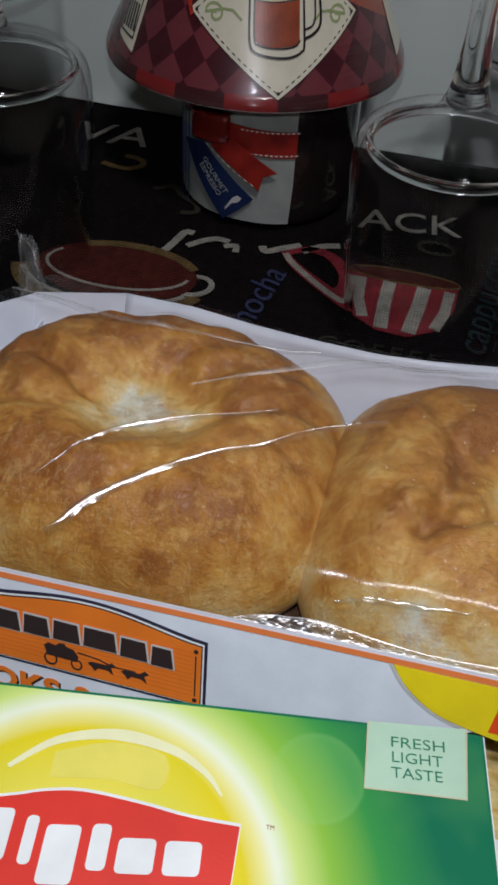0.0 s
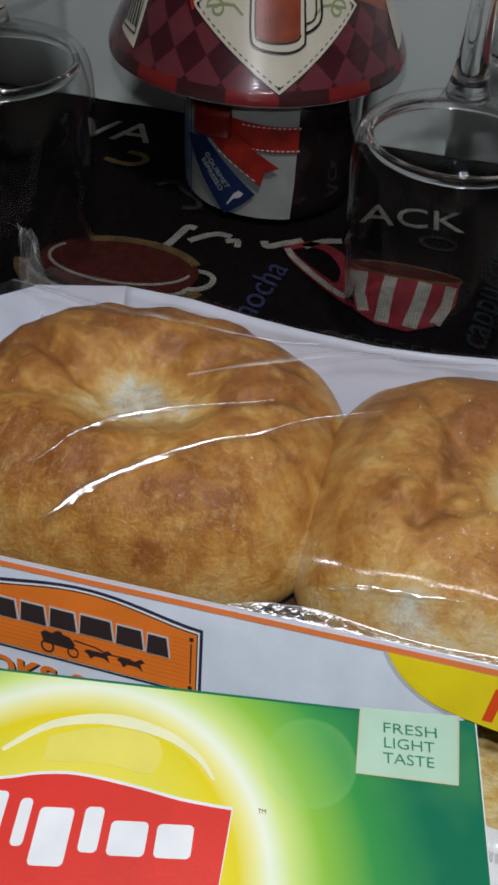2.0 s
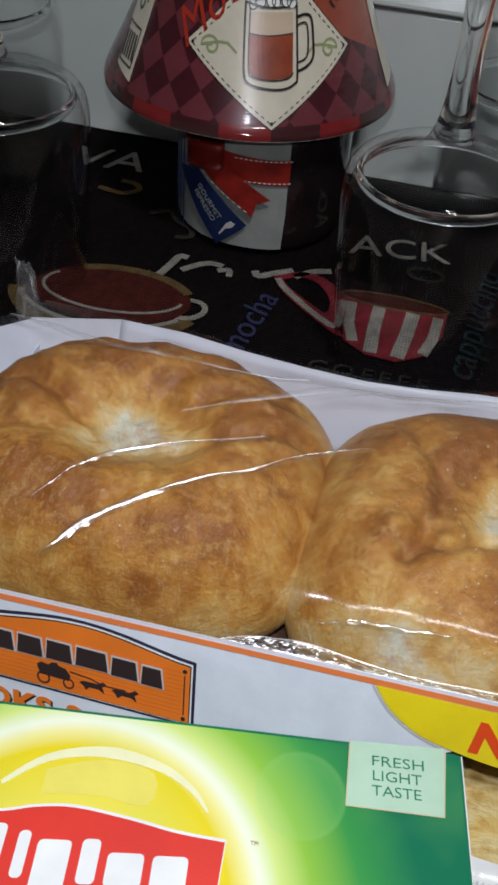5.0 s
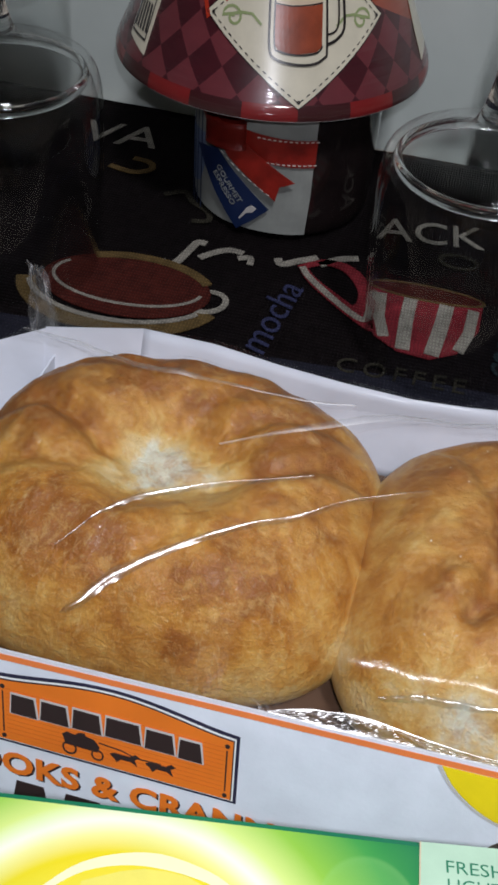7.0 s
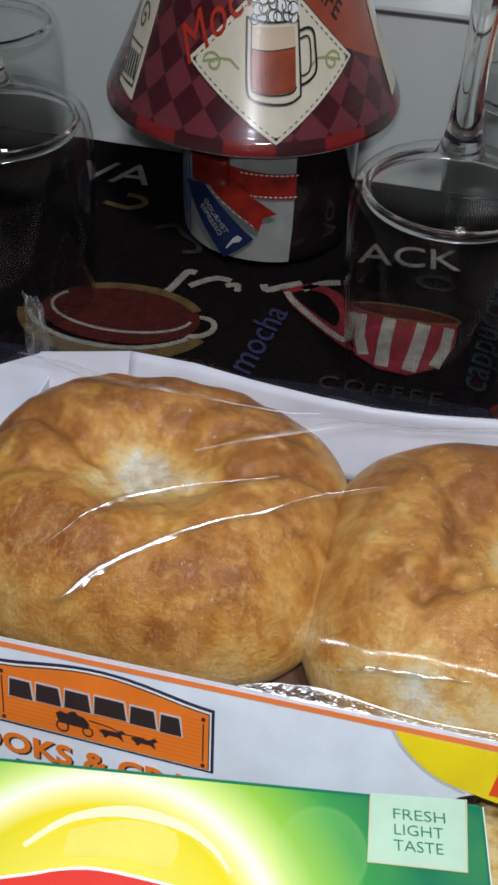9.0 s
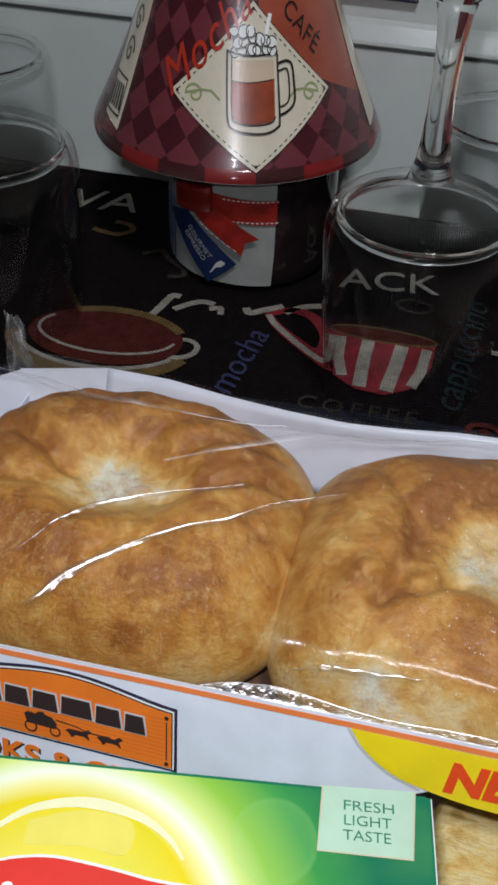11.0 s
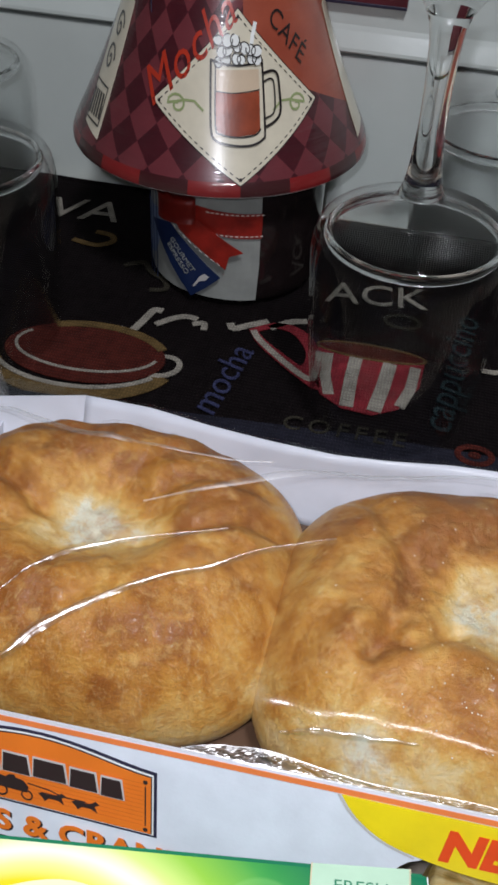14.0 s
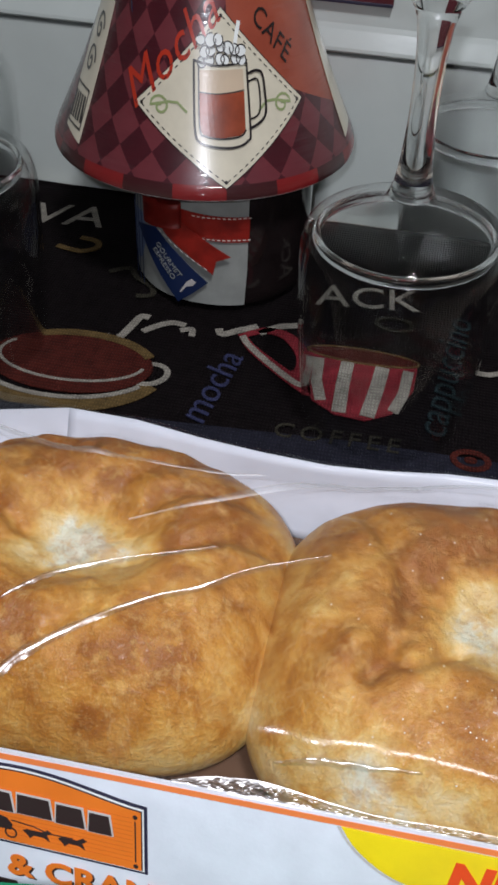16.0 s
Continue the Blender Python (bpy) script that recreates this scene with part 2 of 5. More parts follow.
def crust():
    k = Nodes("baked_crust")
    # the tone holds the bake and the shade painted into the folds
    at = k.n("ShaderNodeAttribute")
    at.attribute_name = "crust_tone"
    big = k.noise(26, 3, 0.5)
    mid = k.noise(70, 4, 0.55, distortion=0.6)
    small = k.noise(230, 4, 0.6, distortion=1.2)
    fine = k.noise(620, 3, 0.6)
    h = k.math("MULTIPLY_ADD", k.math("SUBTRACT", big, 0.5), 1.0, 0.650)
    h = k.math("MULTIPLY_ADD", k.math("SUBTRACT", mid, 0.5), 0.90, h)
    h = k.math("MULTIPLY_ADD", k.math("SUBTRACT", small, 0.5), 0.34, h)
    h = k.math("MULTIPLY_ADD", k.math("SUBTRACT", fine, 0.5), 0.14, h)
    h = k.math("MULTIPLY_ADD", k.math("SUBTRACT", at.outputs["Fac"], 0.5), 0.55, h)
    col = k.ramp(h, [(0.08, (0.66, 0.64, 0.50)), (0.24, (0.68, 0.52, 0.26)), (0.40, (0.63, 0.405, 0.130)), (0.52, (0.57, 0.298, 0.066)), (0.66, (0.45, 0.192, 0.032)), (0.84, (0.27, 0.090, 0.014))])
    # pale torn flakes of the outermost skin, drawn out along the dough
    grain = k.n("ShaderNodeAttribute")
    grain.attribute_name = "grain"
    flakes = k.ramp(k.noise(520, 5, 0.7, vec=grain.outputs["Vector"], distortion=1.6), [(0.55, 0.0), (0.68, 1.0)])
    col = k.mix(k.math("MULTIPLY", flakes, 0.34), col, (0.78, 0.56, 0.25))
    seams = k.ramp(k.noise(210, 5, 0.7, vec=grain.outputs["Vector"], distortion=2.0), [(0.34, 1.0), (0.46, 0.0)])
    col = k.mix(k.math("MULTIPLY", seams, 0.26), col, (0.34, 0.115, 0.016))
    # caramelised patches with ragged edges, and paler rubbed ones
    burnt = k.ramp(k.noise(95, 8, 0.72, distortion=0.5), [(0.50, 0.0), (0.60, 1.0)])
    col = k.mix(k.math("MULTIPLY", burnt, 0.42), col, (0.36, 0.128, 0.017))
    rubbed = k.ramp(k.noise(140, 8, 0.75, vec=k.coords((1.0, 1.15, 0.9)), distortion=0.4), [(0.53, 0.0), (0.62, 1.0)])
    col = k.mix(k.math("MULTIPLY", rubbed, 0.30), col, (0.72, 0.46, 0.16))
    flecks = k.ramp(k.noise(1500, 2, 0.5), [(0.60, 0.0), (0.72, 1.0)])
    col = k.mix(k.math("MULTIPLY", flecks, 0.14), col, (0.80, 0.58, 0.28))
    k.set(colour=col, rough=k.math("SUBTRACT", k.ramp(mid, [(0.3, 0.38), (0.7, 0.50)]), k.math("MULTIPLY", flecks, 0.18)), sss=0.06, spec=0.30, coat=0.22, coat_rough=0.11)
    k.p.inputs["Subsurface Radius"].default_value = (0.004, 0.002, 0.001)
    k.p.inputs["Subsurface Scale"].default_value = 0.5
    b = k.math("ADD", k.math("MULTIPLY", mid, 0.5), k.math("MULTIPLY", fine, 0.45))
    b = k.math("MULTIPLY_ADD", flakes, 0.10, k.math("MULTIPLY_ADD", small, 0.60, b))
    b = k.math("MULTIPLY_ADD", flecks, 0.30, b)
    b = k.math("MULTIPLY_ADD", rubbed, 0.12, k.math("MULTIPLY_ADD", burnt, -0.10, b))
    k.bump(b, 0.50, 0.0018)
    k.t.links.new(k.p.inputs["Normal"].links[0].from_socket, k.p.inputs["Coat Normal"])
    return k.m


CRUST = crust()
GLINT_WHITE = card("glint_grain_white", (0.88, 0.84, 0.74), 0.12, coat=1.0)


def film_clear(name="clear_film", base=0.020, rough=0.20):
    k = Nodes(name)
    t = k.n("ShaderNodeBsdfTransparent", Color=(0.97, 0.97, 0.97, 1))
    g = k.n("ShaderNodeBsdfGlossy", Color=(1, 1, 1, 1), Roughness=rough)
    f = k.n("ShaderNodeLayerWeight", Blend=0.5)
    nb = k.n("ShaderNodeBump", Height=k.noise(210, 4, 0.5, distortion=1.2), Strength=0.10, Distance=0.0012)
    k.t.links.new(nb.outputs[0], g.inputs["Normal"])
    mx = k.n("ShaderNodeMixShader")
    graze = k.math("MULTIPLY_ADD", k.math("POWER", f.outputs["Facing"], 5.0), 0.45, base)
    k.t.links.new(graze, mx.inputs[0])
    k.t.links.new(t.outputs[0], mx.inputs[1])
    k.t.links.new(g.outputs[0], mx.inputs[2])
    k.t.links.new(mx.outputs[0], k.out.inputs["Surface"])
    return k.m


FILM = film_clear()
# many layers of the same film bunched together
BUNCHED = film_clear("bunched_film", 0.24, 0.34)
PLEATED = film_clear("pleated_film", 0.16, 0.55)
CREASED = film_clear("creased_film", 0.22, 0.27)


def glass(name, tint=(1, 1, 1)):
    k = Nodes(name)
    k.set(colour=tint, rough=0.0, trans=1.0, ior=1.47)
    return k.m


def thin_glass(name):
    """Thin blown wall: clear straight through, with gloss that grows towards the rims."""
    k = Nodes(name)
    t = k.n("ShaderNodeBsdfTransparent", Color=(0.975, 0.98, 0.98, 1))
    g = k.n("ShaderNodeBsdfGlossy", Color=(1, 1, 1, 1), Roughness=0.03)
    f = k.n("ShaderNodeLayerWeight", Blend=0.5)
    mx = k.n("ShaderNodeMixShader")
    k.t.links.new(k.math("MULTIPLY_ADD", k.math("POWER", f.outputs["Facing"], 4.5), 0.70, 0.013), mx.inputs[0])
    k.t.links.new(t.outputs[0], mx.inputs[1])
    k.t.links.new(g.outputs[0], mx.inputs[2])
    k.t.links.new(mx.outputs[0], k.out.inputs["Surface"])
    return k.m


BLOWN = thin_glass("blown_glass")
GLASS = glass("clear_glass", (0.97, 0.98, 0.98))


def plain(name, colour, rough, scale=40, wear=0.15, bump=0.0, bump_scale=300, **kw):
    k = Nodes(name)
    k.set(colour=k.mix(k.ramp(k.noise(scale, 5), [(0.3, 0.0), (0.7, 1.0)]), tuple(c * (1 - wear) for c in colour), tuple(min(1, c * (1 + wear)) for c in colour)), rough=rough, **kw)
    if bump:
        k.bump(k.noise(bump_scale, 4), 0.5, bump)
    return k.m


def crumb():
    """Split muffin: golden top, pale torn layers with small hollows."""
    k = Nodes("muffin_crumb")
    lay_ = k.noise(1.0, 5, 0.6, vec=k.coords((28, 115, 115)), distortion=0.6)
    spots = k.noise(120, 5, 0.6)
    h = k.math("MULTIPLY_ADD", k.math("SUBTRACT", spots, 0.5), 0.7, lay_)
    col = k.ramp(h, [(0.28, (0.34, 0.22, 0.05)), (0.40, (0.60, 0.40, 0.12)), (0.50, (0.74, 0.60, 0.28)), (0.60, (0.72, 0.52, 0.17)), (0.72, (0.58, 0.30, 0.07))])
    k.set(colour=col, rough=0.5, spec=0.3)
    k.bump(h, 0.7, 0.0035)
    return k.m


MUFFIN = crumb()
TILE = plain("glazed_wall_panel", (0.62, 0.67, 0.64), 0.22, 12, 0.05, 0.0006, 25)
PAINT = plain("white_wall_paint", (0.45, 0.45, 0.43), 0.6, 8, 0.05, 0.0005, 200)
# dark tone for the unseen room sides, to dim reflections
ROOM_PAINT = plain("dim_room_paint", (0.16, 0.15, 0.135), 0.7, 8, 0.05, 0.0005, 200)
GROUT = plain("dark_joint", (0.05, 0.045, 0.04), 0.8, 200)
COUNTER = plain("laminate_counter", (0.42, 0.36, 0.30), 0.4, 90, 0.3)
FLOORING = plain("floor_boards", (0.28, 0.20, 0.13), 0.5, 6, 0.2)
JAR = plain("dark_jar_glass", (0.012, 0.008, 0.008), 0.12, 60, 0.3, coat=0.5)
WAX = plain("candle_wax", (0.10, 0.04, 0.025), 0.5)
SATIN = plain("red_satin", (0.27, 0.015, 0.009), 0.42, 70, 0.35, 0.0003, 1200)
STITCH = plain("white_thread", (0.70, 0.66, 0.60), 0.7, 600, 0.2)
MAROON = plain("maroon_board", (0.10, 0.012, 0.02), 0.4, 60, 0.25)


def woven(name, colour, wear=0.6):
    """Tapestry yarn: rows of small stitches."""
    k = Nodes(name)
    v = k.coords((1, 1, 1))
    w1 = k.n("ShaderNodeTexWave", Vector=v, Scale=170.0, Distortion=2.6, Detail=2.0)
    w2 = k.n("ShaderNodeTexWave", Vector=v, Scale=115.0, Distortion=2.6, Detail=2.0)
    w2.bands_direction = "Y"
    cell = k.math("MULTIPLY", w1.outputs["Fac"], w2.outputs["Fac"])
    n = k.noise(150, 4)
    fac = k.math("ADD", k.math("MULTIPLY", cell, 0.38), k.math("MULTIPLY", n, 0.72))
    k.set(colour=k.mix(k.ramp(fac, [(0.2, 0.0), (0.7, 1.0)]), tuple(c * (1 - wear) for c in colour), colour), rough=0.9, spec=0.15)
    k.bump(k.math("ADD", cell, k.math("MULTIPLY", n, 0.3)), 0.8, 0.0007)
    return k.m


YARN_BLACK = woven("black_yarn", (0.016, 0.011, 0.012))
YARN_HEM = woven("navy_hem_yarn", (0.018, 0.018, 0.030))
YARN_CREAM = woven("cream_yarn", (0.36, 0.33, 0.28))
YARN_RED = woven("red_yarn", (0.090, 0.015, 0.010), 0.75)
YARN_BRIGHT = woven("bright_red_yarn", (0.26, 0.025, 0.035))
YARN_OCHRE = woven("ochre_yarn", (0.15, 0.095, 0.035))
YARN_BLUE = woven("blue_yarn", (0.042, 0.046, 0.11))
YARN_TEAL = woven("teal_yarn", (0.020, 0.036, 0.040))
YARN_OLIVE = woven("olive_yarn", (0.042, 0.037, 0.026), 0.75)


def shade_print():
    """Harlequin checks, a plain brick-red field and a band of squares, by the shade's own unrolled coordinates."""
    k = Nodes("shade_print")
    uv = k.t.nodes.new("ShaderNodeUVMap")
    sep = k.n("ShaderNodeSeparateXYZ", Vector=uv.outputs[0])
    u, v = sep.outputs[0], sep.outputs[1]
    mp = k.n("ShaderNodeMapping", Vector=uv.outputs[0])
    mp.inputs["Rotation"].default_value = (0, 0, radians(45))
    mp.inputs["Scale"].default_value = (1.0, 0.80, 1.0)
    ch = k.n("ShaderNodeTexChecker", Vector=mp.outputs[0], Scale=80.0)
    soft = k.noise(90, 4)
    a = k.mix(soft, (0.075, 0.010, 0.016), (0.040, 0.008, 0.012))
    b = k.mix(soft, (0.17, 0.034, 0.042), (0.12, 0.024, 0.031))
    col = k.mix(ch.outputs["Fac"], a, b)
    brick = k.mix(k.noise(50, 5), (0.24, 0.040, 0.022), (0.42, 0.10, 0.055))
    line = k.math("ADD", v, k.math("MULTIPLY", u, 0.45))
    field = k.math("MULTIPLY", k.math("GREATER_THAN", u, 0.004), k.math("GREATER_THAN", line, 0.070))
    col = k.mix(field, col, brick)
    band = k.math("LESS_THAN", v, 0.0085)
    sq = k.math("GREATER_THAN", k.math("FRACT", k.math("MULTIPLY", u, 21.0)), 0.5)
    bandcol = k.mix(sq, (0.05, 0.010, 0.012), (0.22, 0.014, 0.015))
    col = k.mix(band, col, bandcol)
    k.set(colour=col, rough=0.32, coat=0.80, coat_rough=0.09)
    k.bump(k.noise(260, 3), 0.08, 0.0005)
    # faint level ribs in the lacquer
    lie = k.n("ShaderNodeMapping", Vector=uv.outputs[0])
    lie.inputs["Scale"].default_value = (0.02, 1.0, 1.0)
    ribs = k.n("ShaderNodeBump", Height=k.noise(260, 2, 0.5, vec=lie.outputs[0]), Strength=0.8, Distance=0.0022)
    k.t.links.new(ribs.outputs[0], k.p.inputs["Coat Normal"])
    return k.m


SHADE = shade_print()

# ---------- the room ----------
WALL_Y = 0.645
tagged(part("floor", box(-1.6, 1.8, -1.9, 0.70, -0.93, -0.90), FLOORING), "brown kitchen floor boards under the counter", "floor", kind="structure")
# unseen ceiling and walls, added to close the room; dark so the glasses reflect little
tagged(part("ceiling", box(-1.6, 1.8, -1.9, 0.70, 1.50, 1.53), ROOM_PAINT), "unseen plain dull beige kitchen ceiling above the counter", "ceiling", kind="structure")
tagged(part("wall_west", box(-1.63, -1.60, -1.9, 0.70, -0.90, 1.50), ROOM_PAINT), "unseen plain dull beige painted kitchen wall", "wall", kind="structure")
tagged(part("wall_east", box(1.80, 1.83, -1.9, 0.70, -0.90, 1.50), ROOM_PAINT), "unseen plain dull beige painted kitchen wall", "wall", kind="structure")
tagged(part("wall_south", box(-1.6, 1.8, -1.93, -1.90, -0.90, 1.50), ROOM_PAINT), "unseen plain dull beige painted kitchen wall behind the viewer", "wall", kind="structure")
wall = tagged(part("wall_north", box(-1.6, 1.8, WALL_Y + 0.010, 0.70, -0.90, 1.50), GROUT), "wall clad in pale grey-white glazed panels behind the counter", "wall", kind="structure")
part("panel", box(-1.6, 1.8, WALL_Y, WALL_Y + 0.0095, -0.02, 0.1160, 0.0012), TILE, wall)
# the panel above has a rounded lip that stands a little proud of the joint
lip = [(0.0, 0.1185), (-0.0028, 0.1190), (-0.0038, 0.1203), (-0.0037, 0.1225), (-0.0008, 0.1330), (0.0, 0.1365), (0.0, 1.49), (0.0095, 1.49), (0.0095, 0.1185)]
bm = bmesh.new()
ends = [[bm.verts.new((x, WALL_Y + dy, z)) for dy, z in lip] for x in (-1.6, 1.8)]
for i in range(len(lip)):
    j = (i + 1) % len(lip)
    bm.faces.new((ends[0][i], ends[0][j], ends[1][j], ends[1][i]))
bm.faces.new(ends[0])
bm.faces.new(ends[1][::-1])
part("panel", bm, TILE, wall)
tagged(part("counter", box(-1.2, 1.4, -0.02, WALL_Y - 0.001, -0.035, -0.003, 0.004), COUNTER), "beige speckled laminate kitchen counter", "counter", kind="structure")
tagged(part("base_cabinet", box(-1.2, 1.4, 0.03, WALL_Y - 0.001, -0.89, -0.036), PAINT), "plain white cabinet front under the counter", "cabinet", kind="structure")

# ---------- woven mat ----------
mat = thing("table_mat", (0.02, 0.5, 0.0), "black tapestry mat woven with coffee cups and words", "mat")
bm = bmesh.new()
nx, ny = 90, 40
grid = []
for j in range(ny + 1):
    row = []
    for i in range(nx + 1):
        x, y = -0.42 + 0.84 * i / nx, 0.345 + 0.288 * j / ny
        z = 0.0007 * noise.noise((x * 14, y * 14, 3)) + 0.0035 * max(0.0, (y - 0.612) / 0.02) * (0.5 + 0.5 * noise.noise((x * 18, 0, 7)))
        row.append(bm.verts.new((x, y, z - 0.0009)))
    grid.append(row)
for j in range(ny):
    for i in range(nx):
        bm.faces.new((grid[j][i], grid[j][i + 1], grid[j + 1][i + 1], grid[j + 1][i]))
bmesh.ops.solidify(bm, geom=bm.faces[:], thickness=0.0018)
part("cloth", bm, YARN_BLACK, mat, smooth=True)


def lay(bm, x=0.0, y=0.0, turn=0.0, z=0.0008):
    return move(bm, pose(x, y, z, 0, 0, turn))


TH = 0.0006
part("hem", lay(prism([(-0.42, 0.346), (0.42, 0.346), (0.42, 0.3985), (0.10, 0.3905), (-0.05, 0.3775), (-0.42, 0.355)], 0.0009)), YARN_HEM, mat, "plain dark navy hem")
# red cup with its saucer
cup = part("woven_cup", lay(prism(oval(-0.0800, 0.4190, 0.0495, 0.0285, 40, 3), TH)), YARN_RED, mat, "rust-red woven cup on an ochre saucer")
part("rim_line", lay(stroke(oval(-0.0800, 0.4225, 0.0440, 0.0215, 40, 3, 150, 352), 0.0020, TH + 0.0003)), YARN_CREAM, cup)
part("rim_back", lay(stroke(oval(-0.0780, 0.4190, 0.0475, 0.0285, 16, 3, 25, 125), 0.006, TH + 0.0003)), YARN_OCHRE, cup)
part("handle", lay(ring(oval(-0.0320, 0.4190, 0.0130, 0.0110, 28, 35), oval(-0.0322, 0.4193, 0.0095, 0.0076, 28, 35), TH), z=0.0005), YARN_CREAM, cup)
part("saucer", lay(stroke(oval(-0.0820, 0.4190, 0.0560, 0.0395, 26, 4, 188, 340), (0.011), TH), z=0.0004), YARN_OCHRE, cup)
part("saucer_edge", lay(stroke(oval(-0.0820, 0.4190, 0.0545, 0.0335, 26, 4, 195, 330), 0.0030, TH), z=0.0012), YARN_CREAM, cup)
# red and white striped cup
cup = part("woven_cup", lay(prism([(0.055, 0.466), (0.1215, 0.4655), (0.1205, 0.442), (0.1100, 0.4185), (0.0960, 0.4090), (0.0780, 0.4105), (0.0640, 0.4200), (0.0560, 0.4380)], TH)), YARN_BRIGHT, mat, "red and cream striped woven cup")
part("coffee", lay(prism(oval(0.0883, 0.468, 0.034, 0.0075, 32), TH + 0.0003)), YARN_RED, cup)
part("rim_line", lay(ring(oval(0.0883, 0.468, 0.0345, 0.0080, 32), oval(0.0883, 0.468, 0.0330, 0.0065, 32), TH + 0.0006)), YARN_OCHRE, cup)
for x0, x1, w in ((0.0625, 0.0690, 0.0065), (0.0800, 0.0805, 0.0080), (0.1010, 0.0965, 0.0085), (0.1165, 0.1105, 0.0065)):
    part("stripe", lay(stroke([(x0, 0.4600), ((x0 + x1) / 2 + (x0 - 0.09) * 0.06, 0.438), (x1, 0.4205 if abs(x1 - 0.09) > 0.018 else 0.4125)], w, TH + 0.0004)), YARN_CREAM, cup)
part("handle", lay(ring(smooth_line([(0.0100, 0.4710), (0.0260, 0.4830), (0.0440, 0.4790), (0.0560, 0.4620), (0.0600, 0.4380), (0.0620, 0.4230), (0.0460, 0.4330), (0.0200, 0.4560), (0.0100, 0.4710)], 4)[:-1], smooth_line([(0.0160, 0.4705), (0.0260, 0.4770), (0.0380, 0.4740), (0.0480, 0.4600), (0.0500, 0.4480), (0.0480, 0.4430), (0.0420, 0.4470), (0.0240, 0.4610), (0.0160, 0.4705)], 4)[:-1], TH)), YARN_BRIGHT, cup)
part("handle_line", lay(stroke(smooth_line([(0.0570, 0.4600), (0.0580, 0.4400), (0.0560, 0.4310), (0.0420, 0.4400), (0.0200, 0.4600), (0.0130, 0.4700)], 4), 0.0042, TH + 0.0004)), YARN_CREAM, cup)
# cream words and strokes
part("word", lay(warp(lettering("ACK", 0.040, TH, 0.05), lambda x, y, z: (x * 0.84, y * 0.88, z)), 0.0835, 0.5330, 8), YARN_CREAM, mat)
part("word", lay(fitted(lettering("VA", 0.046, TH, 0.1), 0.0540, 0.0290), -0.1430, 0.5870, 6), YARN_CREAM, mat)
for pts, w in (([(-0.0690, 0.4500), (-0.0660, 0.4460), (-0.0600, 0.4490), (-0.0560, 0.4640), (-0.0535, 0.4740), (-0.0480, 0.4745)], 0.0050), ([(-0.0480, 0.4590), (-0.0400, 0.4680), (-0.0320, 0.4730), (-0.0240, 0.4720)], 0.0045), ([(-0.0260, 0.4660), (-0.0190, 0.4690), (-0.0175, 0.4620)], 0.0040), ([(-0.0030, 0.4740), (0.0005, 0.4690), (0.0100, 0.4760), (0.0200, 0.4830)], 0.0050), ([(0.0225, 0.4760), (0.0330, 0.4860), (0.0440, 0.4905)], 0.0050)):
    part("stroke", lay(stroke(smooth_line(pts, 4), w, TH)), YARN_CREAM, mat)
part("stroke", lay(stroke(smooth_line([(-0.1360, 0.5430), (-0.1180, 0.5400), (-0.1080, 0.5480), (-0.1120, 0.5560), (-0.1240, 0.5580)], 4), 0.0045, TH)), YARN_OCHRE, mat)
part("stroke", lay(stroke(smooth_line([(-0.0900, 0.5200), (-0.0780, 0.5280), (-0.0700, 0.5180), (-0.0580, 0.5100), (-0.0540, 0.5000), (-0.0640, 0.4960)], 4), 0.0040, TH)), YARN_OLIVE, mat)
part("word", lay(lettering("mocha", 0.0250, TH, 0.2), 0.0065, 0.4170, 82), YARN_BLUE, mat)
part("word", lay(lettering("COFFEE", 0.0165, TH, 0.1, gap=1.3), 0.0820, 0.3895, 2, 0.0018), YARN_OLIVE, mat)
part("word", lay(lettering("cappuccino", 0.0270, TH, 0.2), 0.1385, 0.4650, 84), YARN_TEAL, mat)
part("oval_line", lay(ring(oval(0.1040, 0.5080, 0.0130, 0.0085, 28), oval(0.1040, 0.5080, 0.0100, 0.0058, 28), TH)), YARN_OLIVE, mat)
part("rosette", lay(ring(oval(0.1545, 0.3900, 0.0110, 0.0085, 24), oval(0.1545, 0.3900, 0.0075, 0.0050, 24), TH, ), z=0.0018), YARN_RED, mat)
part("rosette_core", lay(prism(oval(0.1545, 0.3900, 0.0035, 0.0025, 16), TH), z=0.0018), YARN_RED, mat)
part("stroke", lay(stroke([(0.1560, 0.4700), (0.1640, 0.4700), (0.1720, 0.4740), (0.1800, 0.4720)], 0.004, TH)), YARN_CREAM, mat)

# ---------- maroon sign on the wall ----------
sign = thing("wall_sign", (0.025, WALL_Y, 0.150), "small dark maroon sign hanging on the panelled wall", "sign")
part("board", box(-0.020, 0.0690, WALL_Y - 0.0040, WALL_Y - 0.0002, 0.1500, 0.2300, 0.0006), MAROON, sign)
part("edge_strip", box(-0.020, 0.0690, WALL_Y - 0.0052, WALL_Y - 0.0042, 0.1500, 0.1520, 0.0003), NAVY, sign)

# ---------- candle jar with ribbon, label and tag ----------
JX, JY, JR = -0.0185, 0.550, 0.0570


def on_jar(lift):
    """From degrees round the jar (0 faces the room) and height to the jar's wall."""
    def f(a, b, c):
        t, r = radians(a), JR + lift + c
        return (JX + r * math.sin(t), JY - r * math.cos(t), b)
    return f


def jar_bm(bm, lift, step=4.0):
    # outlines are in degrees and metres: stretch while splitting so that long edges are cut
    for v in bm.verts:
        v.co.y *= 1000
    split_long(bm, step)
    for v in bm.verts:
        v.co.y /= 1000
    return warp(bm, on_jar(lift))


